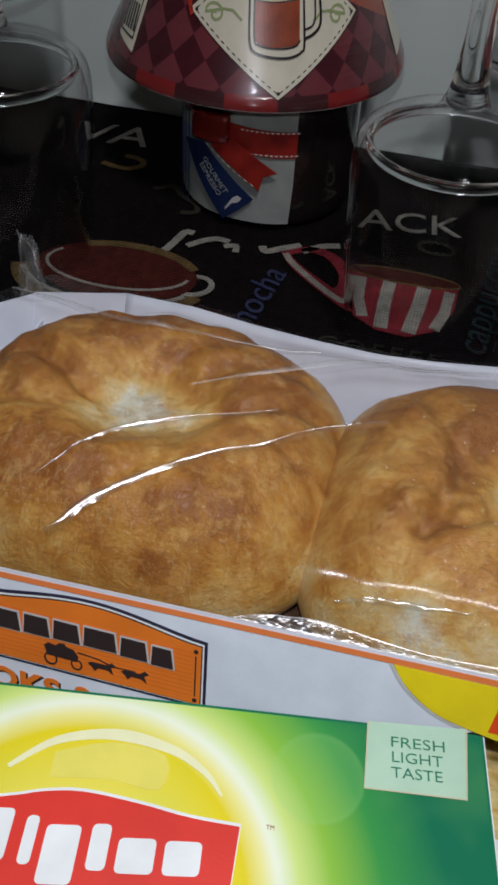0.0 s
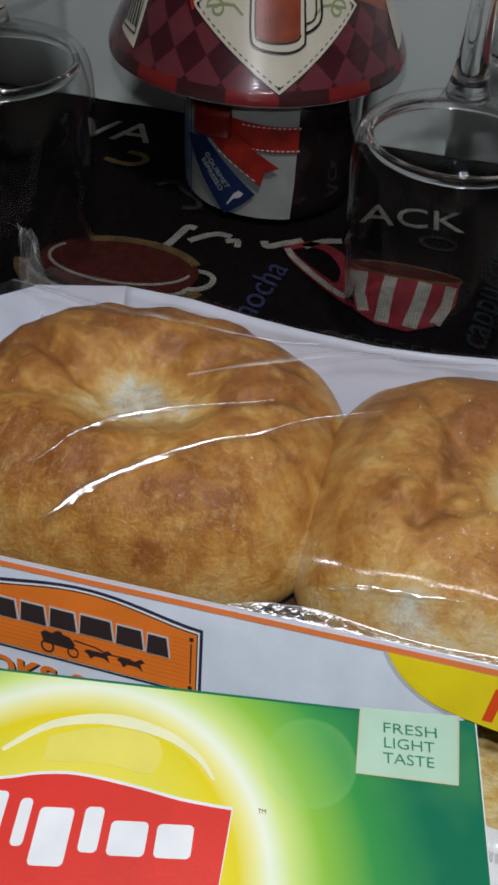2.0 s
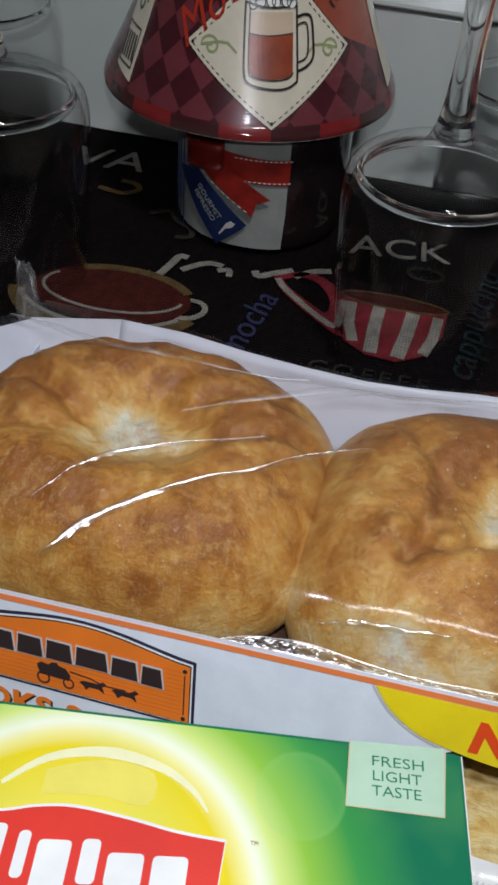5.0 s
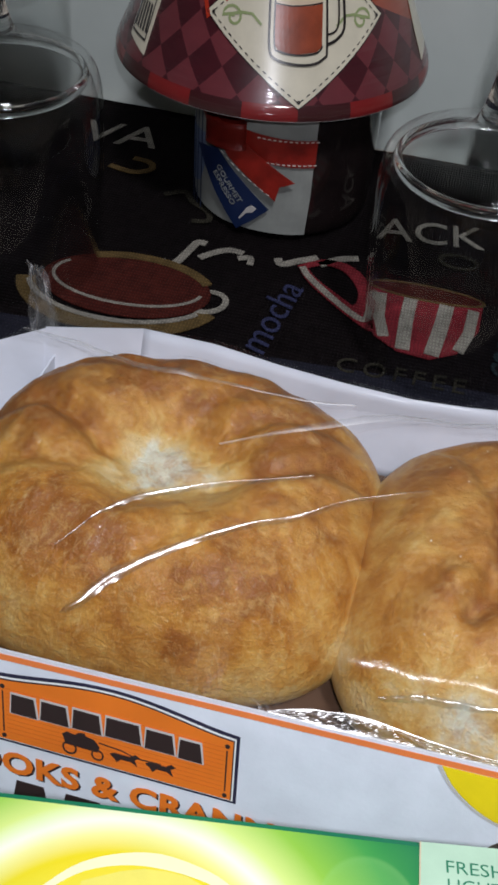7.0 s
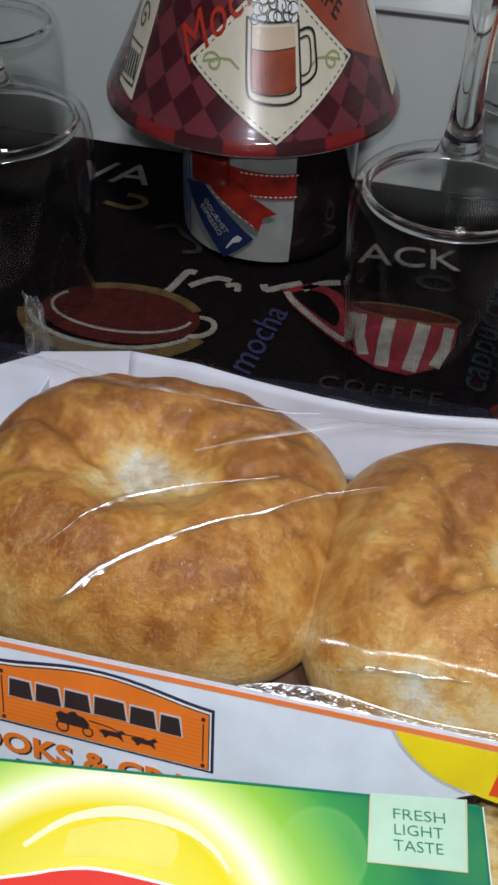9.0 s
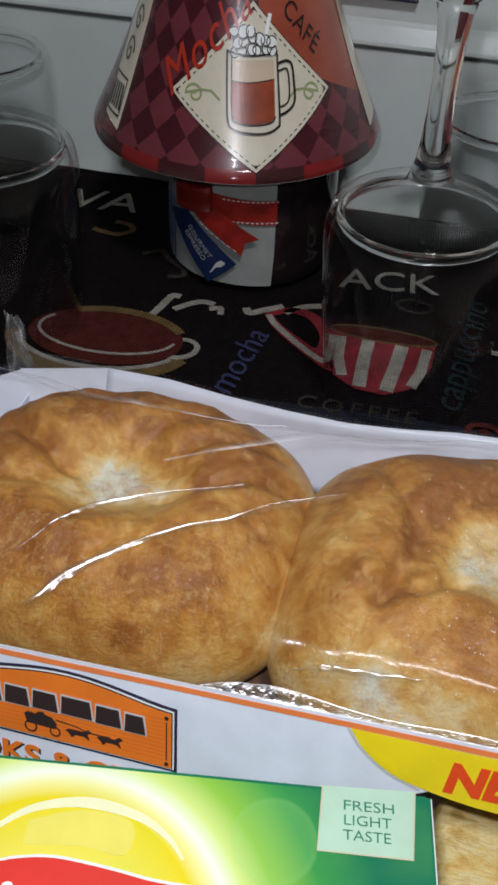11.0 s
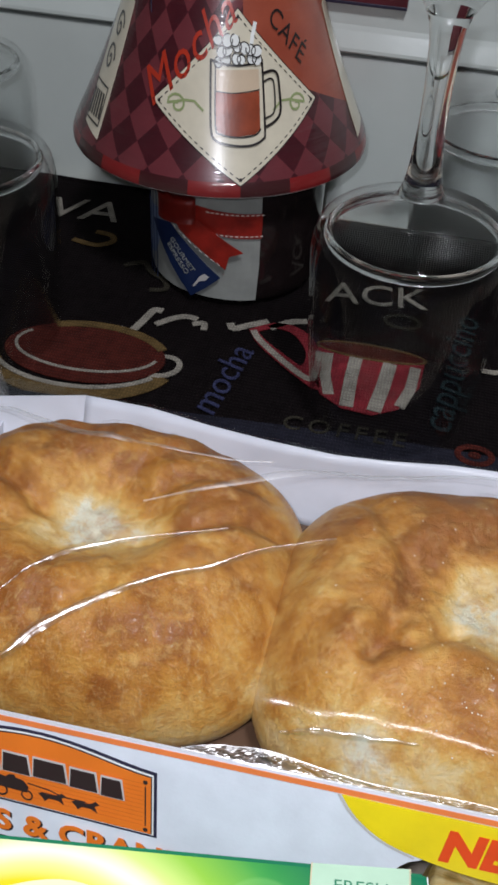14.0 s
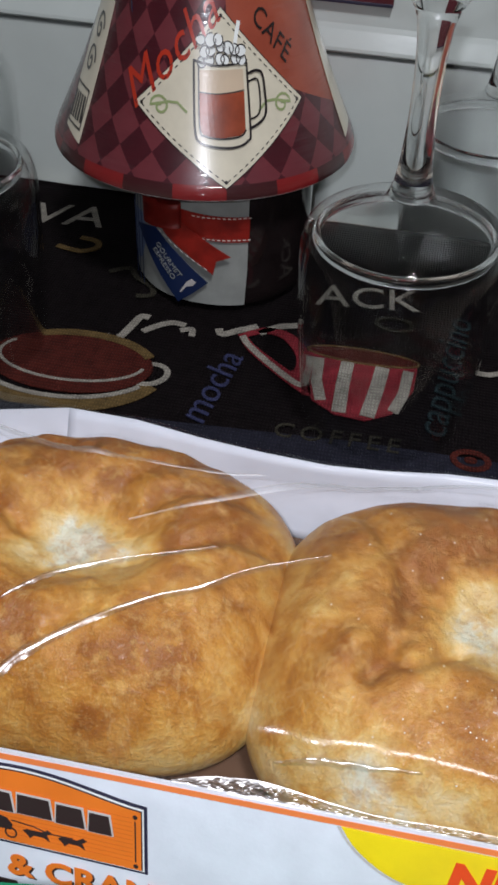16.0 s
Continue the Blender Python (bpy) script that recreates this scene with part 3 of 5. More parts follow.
jar = thing("candle_lamp", (JX, JY, 0.0008), "dark ribboned candle jar under a glossy coffee-print paper shade", "candle lamp")
wall_pts = [(0, 0.0012), (0.050, 0.0012), (0.0545, 0.0025), (0.0568, 0.006), (JR, 0.012), (JR, 0.086), (0.0560, 0.092), (0.0520, 0.097), (0.0505, 0.104), (0.0515, 0.106), (0.0480, 0.106), (0.0470, 0.100), (0.0490, 0.094), (0.0520, 0.088), (0.0530, 0.012), (0, 0.008)]
part("jar", move(lathe(wall_pts, 96, False), pose(JX, JY, 0)), JAR, jar, smooth=True)
part("wax", move(lathe([(0, 0.010), (0.0515, 0.0125), (0.0515, 0.060), (0, 0.060)], 48, False), pose(JX, JY, 0)), WAX, jar)
lab = part("paper_label", jar_bm(prism([(-75, 0.014), (-60, 0.0060), (-30, 0.0050), (0, 0.0055), (27, 0.0050), (28, 0.030), (27.5, 0.080), (-75, 0.080)], 0.0002), 0.0003), PAPER, jar, "grey-white paper label")
part("blue_cup_print", jar_bm(prism([(-72, 0.050), (-46, 0.054), (-47, 0.032), (-52, 0.020), (-60, 0.016), (-70, 0.020)], 0.0002), 0.0007), card("pale_blue_print", (0.16, 0.21, 0.34), 0.5), lab)
for a in (-68, -62, -56, -50):
    part("blue_line", jar_bm(stroke([(a, 0.052), (a - 0.5, 0.036), (a - 1, 0.022)], 1.6, 0.0002), 0.0010), BLUE_TAG, lab)
band = part("ribbon_band", jar_bm(stroke([(-14, 0.0610), (0, 0.0600), (14, 0.0592), (28, 0.0590)], 0.0165 * 1.0, 0.0006), 0.0014), SATIN, jar, "red satin ribbon with white stitching")
for h in (0.0525, 0.0668):
    for a in range(-6, 28, 3):
        part("stitch", jar_bm(prism([(a, h - 0.0003), (a + 1.7, h - 0.0003), (a + 1.7, h + 0.0003), (a, h + 0.0003)], 0.0002), 0.0023), STITCH, band)


def flat_on_jar(points, thick, lift):
    return jar_bm(prism(points, thick), lift)


tail = part("ribbon_tail", flat_on_jar([(-30, 0.0600), (-14, 0.0640), (2, 0.0530), (17, 0.0425), (9, 0.0395), (7, 0.0300), (-8, 0.0415), (-22, 0.0510)], 0.0006, 0.0042), SATIN, jar, "red satin ribbon tail")
for i in range(9):
    a, b = -27 + 3.6 * i, 0.0525 - 0.0023 * i
    part("stitch", flat_on_jar([(a, b), (a + 2.0, b - 0.0013), (a + 2.0, b - 0.0008), (a, b + 0.0005)], 0.0002, 0.0050), STITCH, tail)
# loop of the bow: a rounded, hollow band that stands off the jar
bm = bmesh.new()
rows = []
for i in range(29):
    t = 2 * math.pi * i / 28
    a = -24 + 13 * math.cos(t)
    off = 0.0065 + 0.0045 * math.sin(t)
    rows.append([bm.verts.new(on_jar(off)(a, 0.0655 + dz + 0.0015 * math.cos(t), 0)) for dz in (-0.0075, -0.002, 0.004, 0.0085)])
for r0, r1 in zip(rows, rows[1:]):
    for i in range(3):
        bm.faces.new((r0[i], r1[i], r1[i + 1], r0[i + 1]))
bmesh.ops.solidify(bm, geom=bm.faces[:], thickness=0.0005)
part("ribbon_loop", bm, SATIN, jar, "red satin bow loop", smooth=True)
part("ribbon_strand", flat_on_jar([(-52, 0.0760), (-38, 0.0760), (-18, 0.0600), (-26, 0.0530), (-40, 0.0640)], 0.0006, 0.0030), SATIN, jar)
tag = part("paper_tag", flat_on_jar([(-50, 0.0470), (-31, 0.0520), (-12, 0.0370), (4, 0.0230), (-6, 0.0130), (-15, 0.0050), (-32, 0.0240)], 0.0004, 0.0031), BLUE_TAG, jar, "dark blue paper gift tag with pale lettering")
for text, oa, ob_ in (("GOURMET", -21.5, 0.0330), ("ESPRESSO", -25.0, 0.0290)):
    bm = split_long(lettering(text, 0.0052, 0.0002), 0.004)
    c, s = math.cos(radians(-47)), math.sin(radians(-47))
    for v in bm.verts:
        x, y = v.co.x * c - v.co.y * s, v.co.x * s + v.co.y * c
        v.co = Vector(on_jar(0.0037 + v.co.z)(oa + math.degrees(x / JR), ob_ + y, 0))
    part("tag_word", bm, PAPER, tag)
part("spoon_print", flat_on_jar([(-9, 0.0215), (-6, 0.0240), (-3, 0.0225), (-5, 0.0195), (-9, 0.0180), (-13, 0.0125), (-13.6, 0.0132)], 0.0002, 0.0037), GREY_PRINT, tag)

# ---------- printed paper shade over the jar ----------
SX, SY, SZ, SR, SLOPE = -0.0290, 0.5400, 0.0970, 0.0934, 0.480
TOP = 0.125


def flare(h):
    """Radius of the shade at a height over its rim: straight, with a slightly turned-in foot."""
    return SR - 0.571 * h + 1.2 * h * h - 0.0030 * math.exp(-h / 0.0035)


def outward(v):
    """The shade's plan is drawn at a small scale; this brings it to its true size and place over the jar."""
    return Vector((0.093, 0.015, 0.315)) * (1 - 1.045) + Vector(v) * 1.045


def on_shade(lift, turn=0.0):
    """From metres across the print (0 at the diamond's middle) and height over the rim to the shade's wall."""
    def f(a, b, c):
        r0 = SR - SLOPE * 0.0417
        t = radians(21.0) + a / (0.55 * r0 + 0.45 * flare(b))
        r = flare(b) + (lift + c) * 0.93
        return outward((SX + r * math.sin(t), SY - r * math.cos(t), SZ + b + (lift + c) * 0.36))
    return f


def shade_bm(bm, lift, step=0.0035):
    split_long(bm, step)
    return warp(bm, on_shade(lift))


lamp = jar
bm = bmesh.new()
uvl = bm.loops.layers.uv.new("UVMap")
n_round, n_high = 120, 30
hs = [TOP * (i / n_high) ** 1.4 for i in range(n_high + 1)]
grid = []
for h in hs:
    grid.append([bm.verts.new(outward((SX + flare(h) * math.sin(t), SY - flare(h) * math.cos(t), SZ + h))) for t in (2 * math.pi * i / n_round for i in range(n_round))])
for j in range(n_high):
    for i in range(n_round):
        k = (i + 1) % n_round
        f = bm.faces.new((grid[j][i], grid[j][k], grid[j + 1][k], grid[j + 1][i]))
        for loop, (ii, jj) in zip(f.loops, ((i, j), (i + 1, j), (i + 1, j + 1), (i, j + 1))):
            a = 2 * math.pi * ii / n_round
            a = a - 2 * math.pi if i >= n_round // 2 else a
            loop[uvl].uv = ((a - radians(21)) * 0.074, hs[jj] * 1.07)
skin = part("paper_skin", bm, SHADE, lamp, smooth=True)
bm = lathe([(SR - 0.0036, -0.0002), (SR - 0.0031, -0.0002), (SR - 0.0031, 0.0003), (SR - 0.0036, 0.0003)], 120)
part("rim_edge", warp(move(bm, pose(SX, SY, SZ)), lambda x, y, z: outward((x, y, z))), PRINT_WHITE, lamp, "thin white paper edge")
heights = [0.001 + (TOP - 0.002) * i / 16 for i in range(17)]
bm = lathe([(flare(h) - 0.0022, h) for h in reversed(heights)] + [(flare(h) - 0.0015, h) for h in heights], 96)
part("lining", warp(move(bm, pose(SX, SY, SZ)), lambda x, y, z: outward((x, y, z))), PAPER, lamp, "plain paper lining", smooth=True)
# metal spider that carries the shade on the jar's mouth
for a in (0, 120, 240):
    bm = stroke([(0.0, 0.0), (0.0, 0.048), (0.0, 0.068)], 0.004, 0.0010)
    part("carrier_arm", move(bm, pose(-0.0265, 0.5570, 0.1062, 0, 0, a)), JAR, lamp)

# the big diamond with the drawn mug
DW, DB, DT, DM = 0.0480, 0.0065, 0.0860, 0.0417
diamond = part("diamond_print", shade_bm(prism([(-DW, DM), (0, DB), (DW, DM), (0, DT)], 0.0002), 0.0004), CREAM, lamp, "cream diamond print with a drawn mug of mocha")


def dashes(p, q, n, inset=0.0):
    for i in range(n):
        a, b = (i + 0.25) / n, (i + 0.75) / n
        pts = [(p[0] + (q[0] - p[0]) * t, p[1] + (q[1] - p[1]) * t) for t in (a, b)]
        part("stitch_print", shade_bm(stroke(pts, 0.0005, 0.0001), 0.0009), BLACK_LINE, diamond)


IN = 0.93
corners = [(-DW * IN, DM), (0, DM - (DM - DB) * IN), (DW * IN, DM), (0, DM + (DT - DM) * IN)]
for p, q in zip(corners, corners[1:] + corners[:1]):
    dashes(p, q, 15)
    part("dot_print", shade_bm(prism(oval(p[0] * 0.99, DM + (p[1] - DM) * 0.99, 0.0009, 0.0009, 10), 0.0001), 0.0009), BLACK_LINE, diamond)
border = [(-DW, DM), (0, DB), (DW, DM), (0, DT)]
part("border_print", shade_bm(ring([(x * 1.012, DM + (y - DM) * 1.012) for x, y in border], border, 0.0001), 0.0007), BLACK_LINE, diamond)
mug = part("mug_print", shade_bm(prism([(-0.0165, 0.0620), (0.0140, 0.0625), (0.0135, 0.0300), (0.0110, 0.0262), (0.0020, 0.0245), (-0.0090, 0.0255), (-0.0140, 0.0290)], 0.0001), 0.0008), CREAM, diamond)
part("cocoa_print", shade_bm(prism([(-0.0130, 0.0490), (-0.0040, 0.0484), (0.0050, 0.0488), (0.0115, 0.0496), (0.0110, 0.0320), (0.0080, 0.0300), (-0.0020, 0.0290), (-0.0100, 0.0300), (-0.0125, 0.0330)], 0.0001), 0.0012), COCOA, diamond)
part("foam_print", shade_bm(prism([(-0.0130, 0.0588), (0.0115, 0.0592), (0.0115, 0.0500), (0.0050, 0.0492), (-0.0040, 0.0488), (-0.0130, 0.0494)], 0.0001), 0.0012), FOAM, diamond)
for pts, w in (([(-0.0155, 0.0630), (-0.0152, 0.0450), (-0.0145, 0.0310), (-0.0115, 0.0268), (-0.0030, 0.0250), (0.0060, 0.0250), (0.0120, 0.0275), (0.0135, 0.0320), (0.0137, 0.0620)], 0.0011), ([(-0.0128, 0.0610), (-0.0124, 0.0340), (-0.0095, 0.0300), (0.0, 0.0288), (0.0085, 0.0298), (0.0112, 0.0325)], 0.0008), ([(-0.0160, 0.0632), (-0.0060, 0.0612), (0.0050, 0.0612), (0.0142, 0.0630)], 0.0010), ([(0.0140, 0.0570), (0.0190, 0.0580), (0.0225, 0.0560), (0.0232, 0.0480), (0.0228, 0.0390), (0.0190, 0.0350), (0.0140, 0.0330)], 0.0013), ([(0.0142, 0.0535), (0.0180, 0.0545), (0.0198, 0.0530), (0.0202, 0.0470), (0.0196, 0.0405), (0.0175, 0.0380), (0.0142, 0.0370)], 0.0009), ([(-0.0130, 0.0494), (-0.0040, 0.0486), (0.0050, 0.0492), (0.0115, 0.0500)], 0.0005)):
    part("line_print", shade_bm(stroke(smooth_line(pts, 4), w, 0.0001), 0.0015), BLACK_LINE, diamond)
rnd = random.Random(4)
for i in range(15):
    x = -0.0105 + 0.0215 * (i % 6) / 5 + rnd.uniform(-0.0012, 0.0012)
    y = 0.0645 + 0.0042 * (i // 6) + rnd.uniform(-0.0010, 0.0010) - abs(x) * 0.12
    r = rnd.uniform(0.0022, 0.0032)
    puff = part("cream_puff_print", shade_bm(prism(oval(x, y, r, r * 0.9, 14), 0.0001), 0.0012 + 0.00015 * i), PRINT_WHITE, diamond)
    part("puff_line_print", shade_bm(stroke(oval(x, y, r, r * 0.9, 12, rnd.uniform(0, 360), 0, 300), 0.0006, 0.0001), 0.0014 + 0.00015 * i), BLACK_LINE, diamond)
part("straw_print", shade_bm(stroke([(0.0065, 0.0650), (0.0085, 0.0740), (0.0105, 0.0800)], 0.0022, 0.0001), 0.0012), PRINT_WHITE, diamond)
for s in (-1, 1):
    curl = [(s * (0.0335 + 0.0058 * (1 - i / 20) * math.cos(i * 0.45)), 0.0415 + 0.0054 * (1 - i / 20) * math.sin(i * 0.45)) for i in range(20)][::-1] + [(s * 0.0290, 0.0440), (s * 0.0240, 0.0440), (s * 0.0190, 0.0400)]
    part("curl_print", shade_bm(stroke(curl, 0.0012, 0.0001), 0.0009), SAGE, diamond)
# words along the diamond's upper sides
for text, size, at, turn, colour, sh in (("Mocha", 0.0250, (-0.0290, 0.0650), 42, SCARLET, 0.35), ("CAFÉ", 0.0135, (0.0320, 0.0725), -46, BLACK_LINE, 0.0)):
    bm = lettering(text, size, 0.0001, sh, 0.0, 0.95, 1.06)
    part("word_print", shade_bm(move(bm, pose(at[0], at[1], 0, 0, 0, turn)), 0.0007), colour, lamp)
# cream side panel with dark ornaments, and its twin on the far side
for a0, m in ((-0.088, 1), (0.088, -1)):
    pan = part("side_panel_print", shade_bm(prism([(a0 - m * 0.014, 0.0165), (a0 + m * 0.0035, 0.0125), (a0 + m * 0.013, 0.0800), (a0 - m * 0.014, 0.0860)], 0.0002), 0.0004), CREAM, lamp, "cream side panel with dark ornaments")
    if m < 0:
        continue
    for k in range(5):
        part("block_print", shade_bm(prism([(a0 - m * (0.012 - 0.003 * k), 0.0215), (a0 - m * (0.0102 - 0.003 * k), 0.0212), (a0 - m * (0.0102 - 0.003 * k), 0.0335), (a0 - m * (0.012 - 0.003 * k), 0.0340)], 0.0001), 0.0009), BLACK_LINE, pan)
    part("block_print", shade_bm(ring([(a0 - m * 0.0125, 0.0190), (a0 + m * 0.0025, 0.0180), (a0 + m * 0.0045, 0.0375), (a0 - m * 0.0125, 0.0385)], [(a0 - m * 0.0118, 0.0198), (a0 + m * 0.0018, 0.0190), (a0 + m * 0.0036, 0.0366), (a0 - m * 0.0118, 0.0376)], 0.0001), 0.0010), BLACK_LINE, pan)
    for k in range(2):
        swirl = [(a0 - m * (0.003 - 0.003 * k) + 0.0060 * (1 - i / 24) * math.cos(i * 0.4), 0.050 + 0.016 * k + 0.0080 * (1 - i / 24) * math.sin(i * 0.4)) for i in range(24)]
        part("curl_print", shade_bm(stroke(swirl, 0.0014, 0.0001), 0.0009), BLACK_LINE, pan)

# ---------- upturned wine glasses ----------


def wine_glass(k=1.0):
    """Upturned: its mouth on the mat, bowl, stem and foot above."""
    outer = smooth_line([(0.0438, 0.0), (0.0456, 0.016), (0.0480, 0.040), (0.0498, 0.064), (0.0507, 0.082), (0.0511, 0.095), (0.0504, 0.1050), (0.0480, 0.1120), (0.0425, 0.1165), (0.0330, 0.1192), (0.0210, 0.1222), (0.0140, 0.1265), (0.0100, 0.1340), (0.0077, 0.1460), (0.0064, 0.1650), (0.0064, 0.1850), (0.0072, 0.1990), (0.0094, 0.2100), (0.0170, 0.2200), (0.0290, 0.2250), (0.0380, 0.2275)], 5)
    outer = [(r, z + (0.00045 * math.sin(r * 1150) if 0.013 < r < 0.043 and 0.11 < z < 0.13 else 0.0)) for r, z in outer]
    foot = [(0.0388, 0.2285), (0.0380, 0.2295), (0.0, 0.2305)]
    floor = smooth_line([(0.0, 0.1185), (0.0150, 0.1182), (0.0290, 0.1168), (0.0370, 0.1150), (0.0415, 0.1128)], 4)
    inner = floor + smooth_line([(0.0432, 0.1098), (0.0462, 0.1052), (0.0484, 0.0955), (0.0492, 0.0820), (0.0485, 0.0640), (0.0467, 0.0400), (0.0444, 0.0160), (0.0426, 0.0)], 4)
    return [(r * k, z * k) for r, z in inner[:-1] + [(0.0426, 0.0002), (0.0432, -0.0004)] + outer + foot]


def glass_thing(label):
    g = thing("wine_glass", (0, 0, 0), label, "wine glass", "upturned wine glasses on the mat")
    whole = lathe(wine_glass(), 96, False)
    bmesh.ops.recalc_face_normals(whole, faces=whole.faces[:])
    for name, z0, z1 in (("bowl", -1, 0.1300), ("stem", 0.1300, 0.2120), ("foot", 0.2120, 1)):
        bm = whole.copy()
        bmesh.ops.delete(bm, geom=[f for f in bm.faces if not z0 <= f.calc_center_median().z < z1], context="FACES")
        me = bpy.data.meshes.new(name)
        bm.to_mesh(me)
        bm.free()
        me.polygons.foreach_set("use_smooth", [True] * len(me.polygons))
        link(name, me, GLASS if name == "stem" else BLOWN, g)
    whole.free()
    # the thick bead of glass round the bowl's bottom
    bead = [(0.0428 + 0.0020 * math.cos(radians(a)), 0.1085 + 0.0030 * math.sin(radians(a))) for a in range(0, 360, 30)]
    part("thick_bead", lathe(bead, 96), GLASS, g, smooth=True)
    return g


GZ = 0.0012
first = glass_thing("large clear wine glass standing upside down on the mat")
first.matrix_basis = pose(0.1030, 0.4210, GZ, 0, -1.6, 0)
copy_thing(first, pose(-0.1450, 0.4250, GZ, 0, 0, 40))
copy_thing(first, pose(0.1440, 0.5640, GZ, 0, -1.0, 15))
copy_thing(first, pose(-0.2160, 0.5550, GZ, 0, 0, 70))

# ---------- packet that carries the tray ----------
tagged(part("bread_box", box(-0.048, 0.130, 0.132, 0.262, -0.0029, 0.0545, 0.004), WHITE_CARD), "white cardboard bakery box lying under the pastry tray", "box")

# ---------- pastry tray ----------
TX0, TX1 = -0.052, 0.217
TZ = 0.0552
LIPF, LIPB, LIPZ = 0.1383, 0.2775, 0.0952
BACKZ = 0.0900
FOOTF = 0.1265
SKEW = 0.028
tray = thing("pastry_tray", (0.08, 0.20, TZ), "white cardboard pastry tray with orange-edged printed front", "tray")


def sheet(p, q, r, s, thick, nx=24, ny=6, wave=0.0):
    """A slightly uneven card between four corners."""
    bm = bmesh.new()
    p, q, r, s = map(Vector, (p, q, r, s))
    nrm = (q - p).cross(s - p).normalized()
    g = []
    for j in range(ny + 1):
        v = j / ny
        g.append([])
        for i in range(nx + 1):
            u = i / nx
            co = (p * (1 - u) + q * u) * (1 - v) + (s * (1 - u) + r * u) * v
            co += nrm * wave * noise.noise((co.x * 20, co.y * 20, 5 + co.z * 12))
            g[-1].append(bm.verts.new(co))
    far = [[bm.verts.new(v.co - nrm * thick) for v in row] for row in g]
    for j in range(ny):
        for i in range(nx):
            bm.faces.new((g[j][i], g[j][i + 1], g[j + 1][i + 1], g[j + 1][i]))
            bm.faces.new((far[j][i], far[j + 1][i], far[j + 1][i + 1], far[j][i + 1]))
    for i in range(nx):
        bm.faces.new((g[0][i], far[0][i], far[0][i + 1], g[0][i + 1]))
        bm.faces.new((g[ny][i], g[ny][i + 1], far[ny][i + 1], far[ny][i]))
    for j in range(ny):
        bm.faces.new((g[j][0], g[j + 1][0], far[j + 1][0], far[j][0]))
        bm.faces.new((g[j][nx], far[j][nx], far[j + 1][nx], g[j + 1][nx]))
    return bm


part("tray_floor", box(TX0 + 0.002, TX1 - 0.002, 0.1480, 0.2655, TZ, TZ + 0.0010), KRAFT, tray, "brown inner floor")
FP = Vector((0, LIPF, LIPZ))
DOWN = (Vector((0, 0.1252, 0.068)) - Vector((0, 0.1339, 0.087))).normalized()


def front_at(x, down):
    p = FP + DOWN * down
    return (x, p.y + SKEW * (x - 0.055), p.z)


# the far lip is not straight: it bulges near its bend and is drawn in behind the gap between the pastries
LIP_X = (-0.020, 0.008, 0.034, 0.060, 0.085, 0.105, 0.130, 0.160, 0.217)
LIP_Y = (0.2812, 0.2808, 0.2768, 0.2746, 0.2734, 0.2756, 0.2802, 0.2824, 0.2840)
BEND = (-0.020, LIPB, BACKZ)
bm = sheet((-0.020, 0.2650, TZ), (TX1, 0.2650, TZ), (TX1, LIPB, BACKZ), BEND, 0.0007, 60, 8, 0.0010)
for v in bm.verts:
    v.co.y += (float(np.interp(v.co.x, LIP_X, LIP_Y)) - LIPB) * max(0.0, (v.co.z - TZ) / (BACKZ - TZ)) ** 1.5
part("back_panel", bm, INNER_CARD, tray, smooth=True)
part("corner_panel", sheet((-0.0560, 0.2585, TZ), (-0.020, 0.2650, TZ), (-0.020, LIP_Y[0], BACKZ), (-0.0560, 0.2712, BACKZ - 0.0008), 0.0007, 14, 6, 0.0012), INNER_CARD, tray)
part("corner_flap", sheet((-0.0820, 0.2480, TZ), (-0.0560, 0.2585, TZ), (-0.0560, 0.2709, BACKZ - 0.0012), (-0.0850, 0.2580, BACKZ - 0.0100), 0.0007, 10, 6, 0.0030), INNER_CARD, tray, "crumpled white corner flap")
for x in (TX0, TX1):
    part("end_panel", sheet((x, FOOTF + 0.006, TZ), (x, 0.2650, TZ), (x, LIPB - 0.004, BACKZ - 0.011), (x, LIPF, BACKZ - 0.011), 0.0007, 12, 4, 0.001), INNER_CARD, tray)


def on_front(lift):
    """From metres along and down the front panel to its face."""
    nrm = Vector((1, 0, 0)).cross(-DOWN)
    nrm = nrm if nrm.y < 0 else -nrm

    def f(a, b, c):
        return Vector((a, FP.y + SKEW * (a - 0.055), FP.z)) - DOWN * b + nrm * (lift + c)
    return f


def front_bm(bm, lift):
    return warp(bm, on_front(lift))


def print_bm(bm, lift):
    """The print sits a little askew on the panel."""
    f = on_front(lift)
    return warp(bm, lambda a, b, c: f(a - 0.10 * (b + 0.009), b - 0.0306 * (a - 0.0567), c))


FOOT = [(TX0, -0.0560), (0.0750, -0.0480), (0.1000, -0.0400), (0.1200, -0.0300), (0.1290, -0.0205), (0.1340, -0.0180), (0.1600, -0.0180), (TX1, -0.0125)]
front = part("front_panel", front_bm(prism(FOOT + [(TX1, 0.0), (TX0, 0.0)], 0.0008), -0.0002), WHITE_CARD, tray, "white front panel with orange logo plaque and yellow burst")
T = 0.00012
part("orange_edge", front_bm(prism([(TX0, -0.0026), (TX1, -0.0026), (TX1, -0.0008), (TX0, -0.0008)], T), 0.0009), ORANGE_LINE, front)
# logo plaque: orange board with a bowed top, navy frame
def plaque(g):
    top = [(-0.0117 + g + i * (0.0684 - 2 * g) / 16, -0.0090 - g + 0.0042 * math.sin(math.pi * i / 16) ** 1.5) for i in range(17)]
    return [(-0.0117 + g, -0.0311 + g), (0.0567 - g, -0.0311 + g)] + top[::-1]


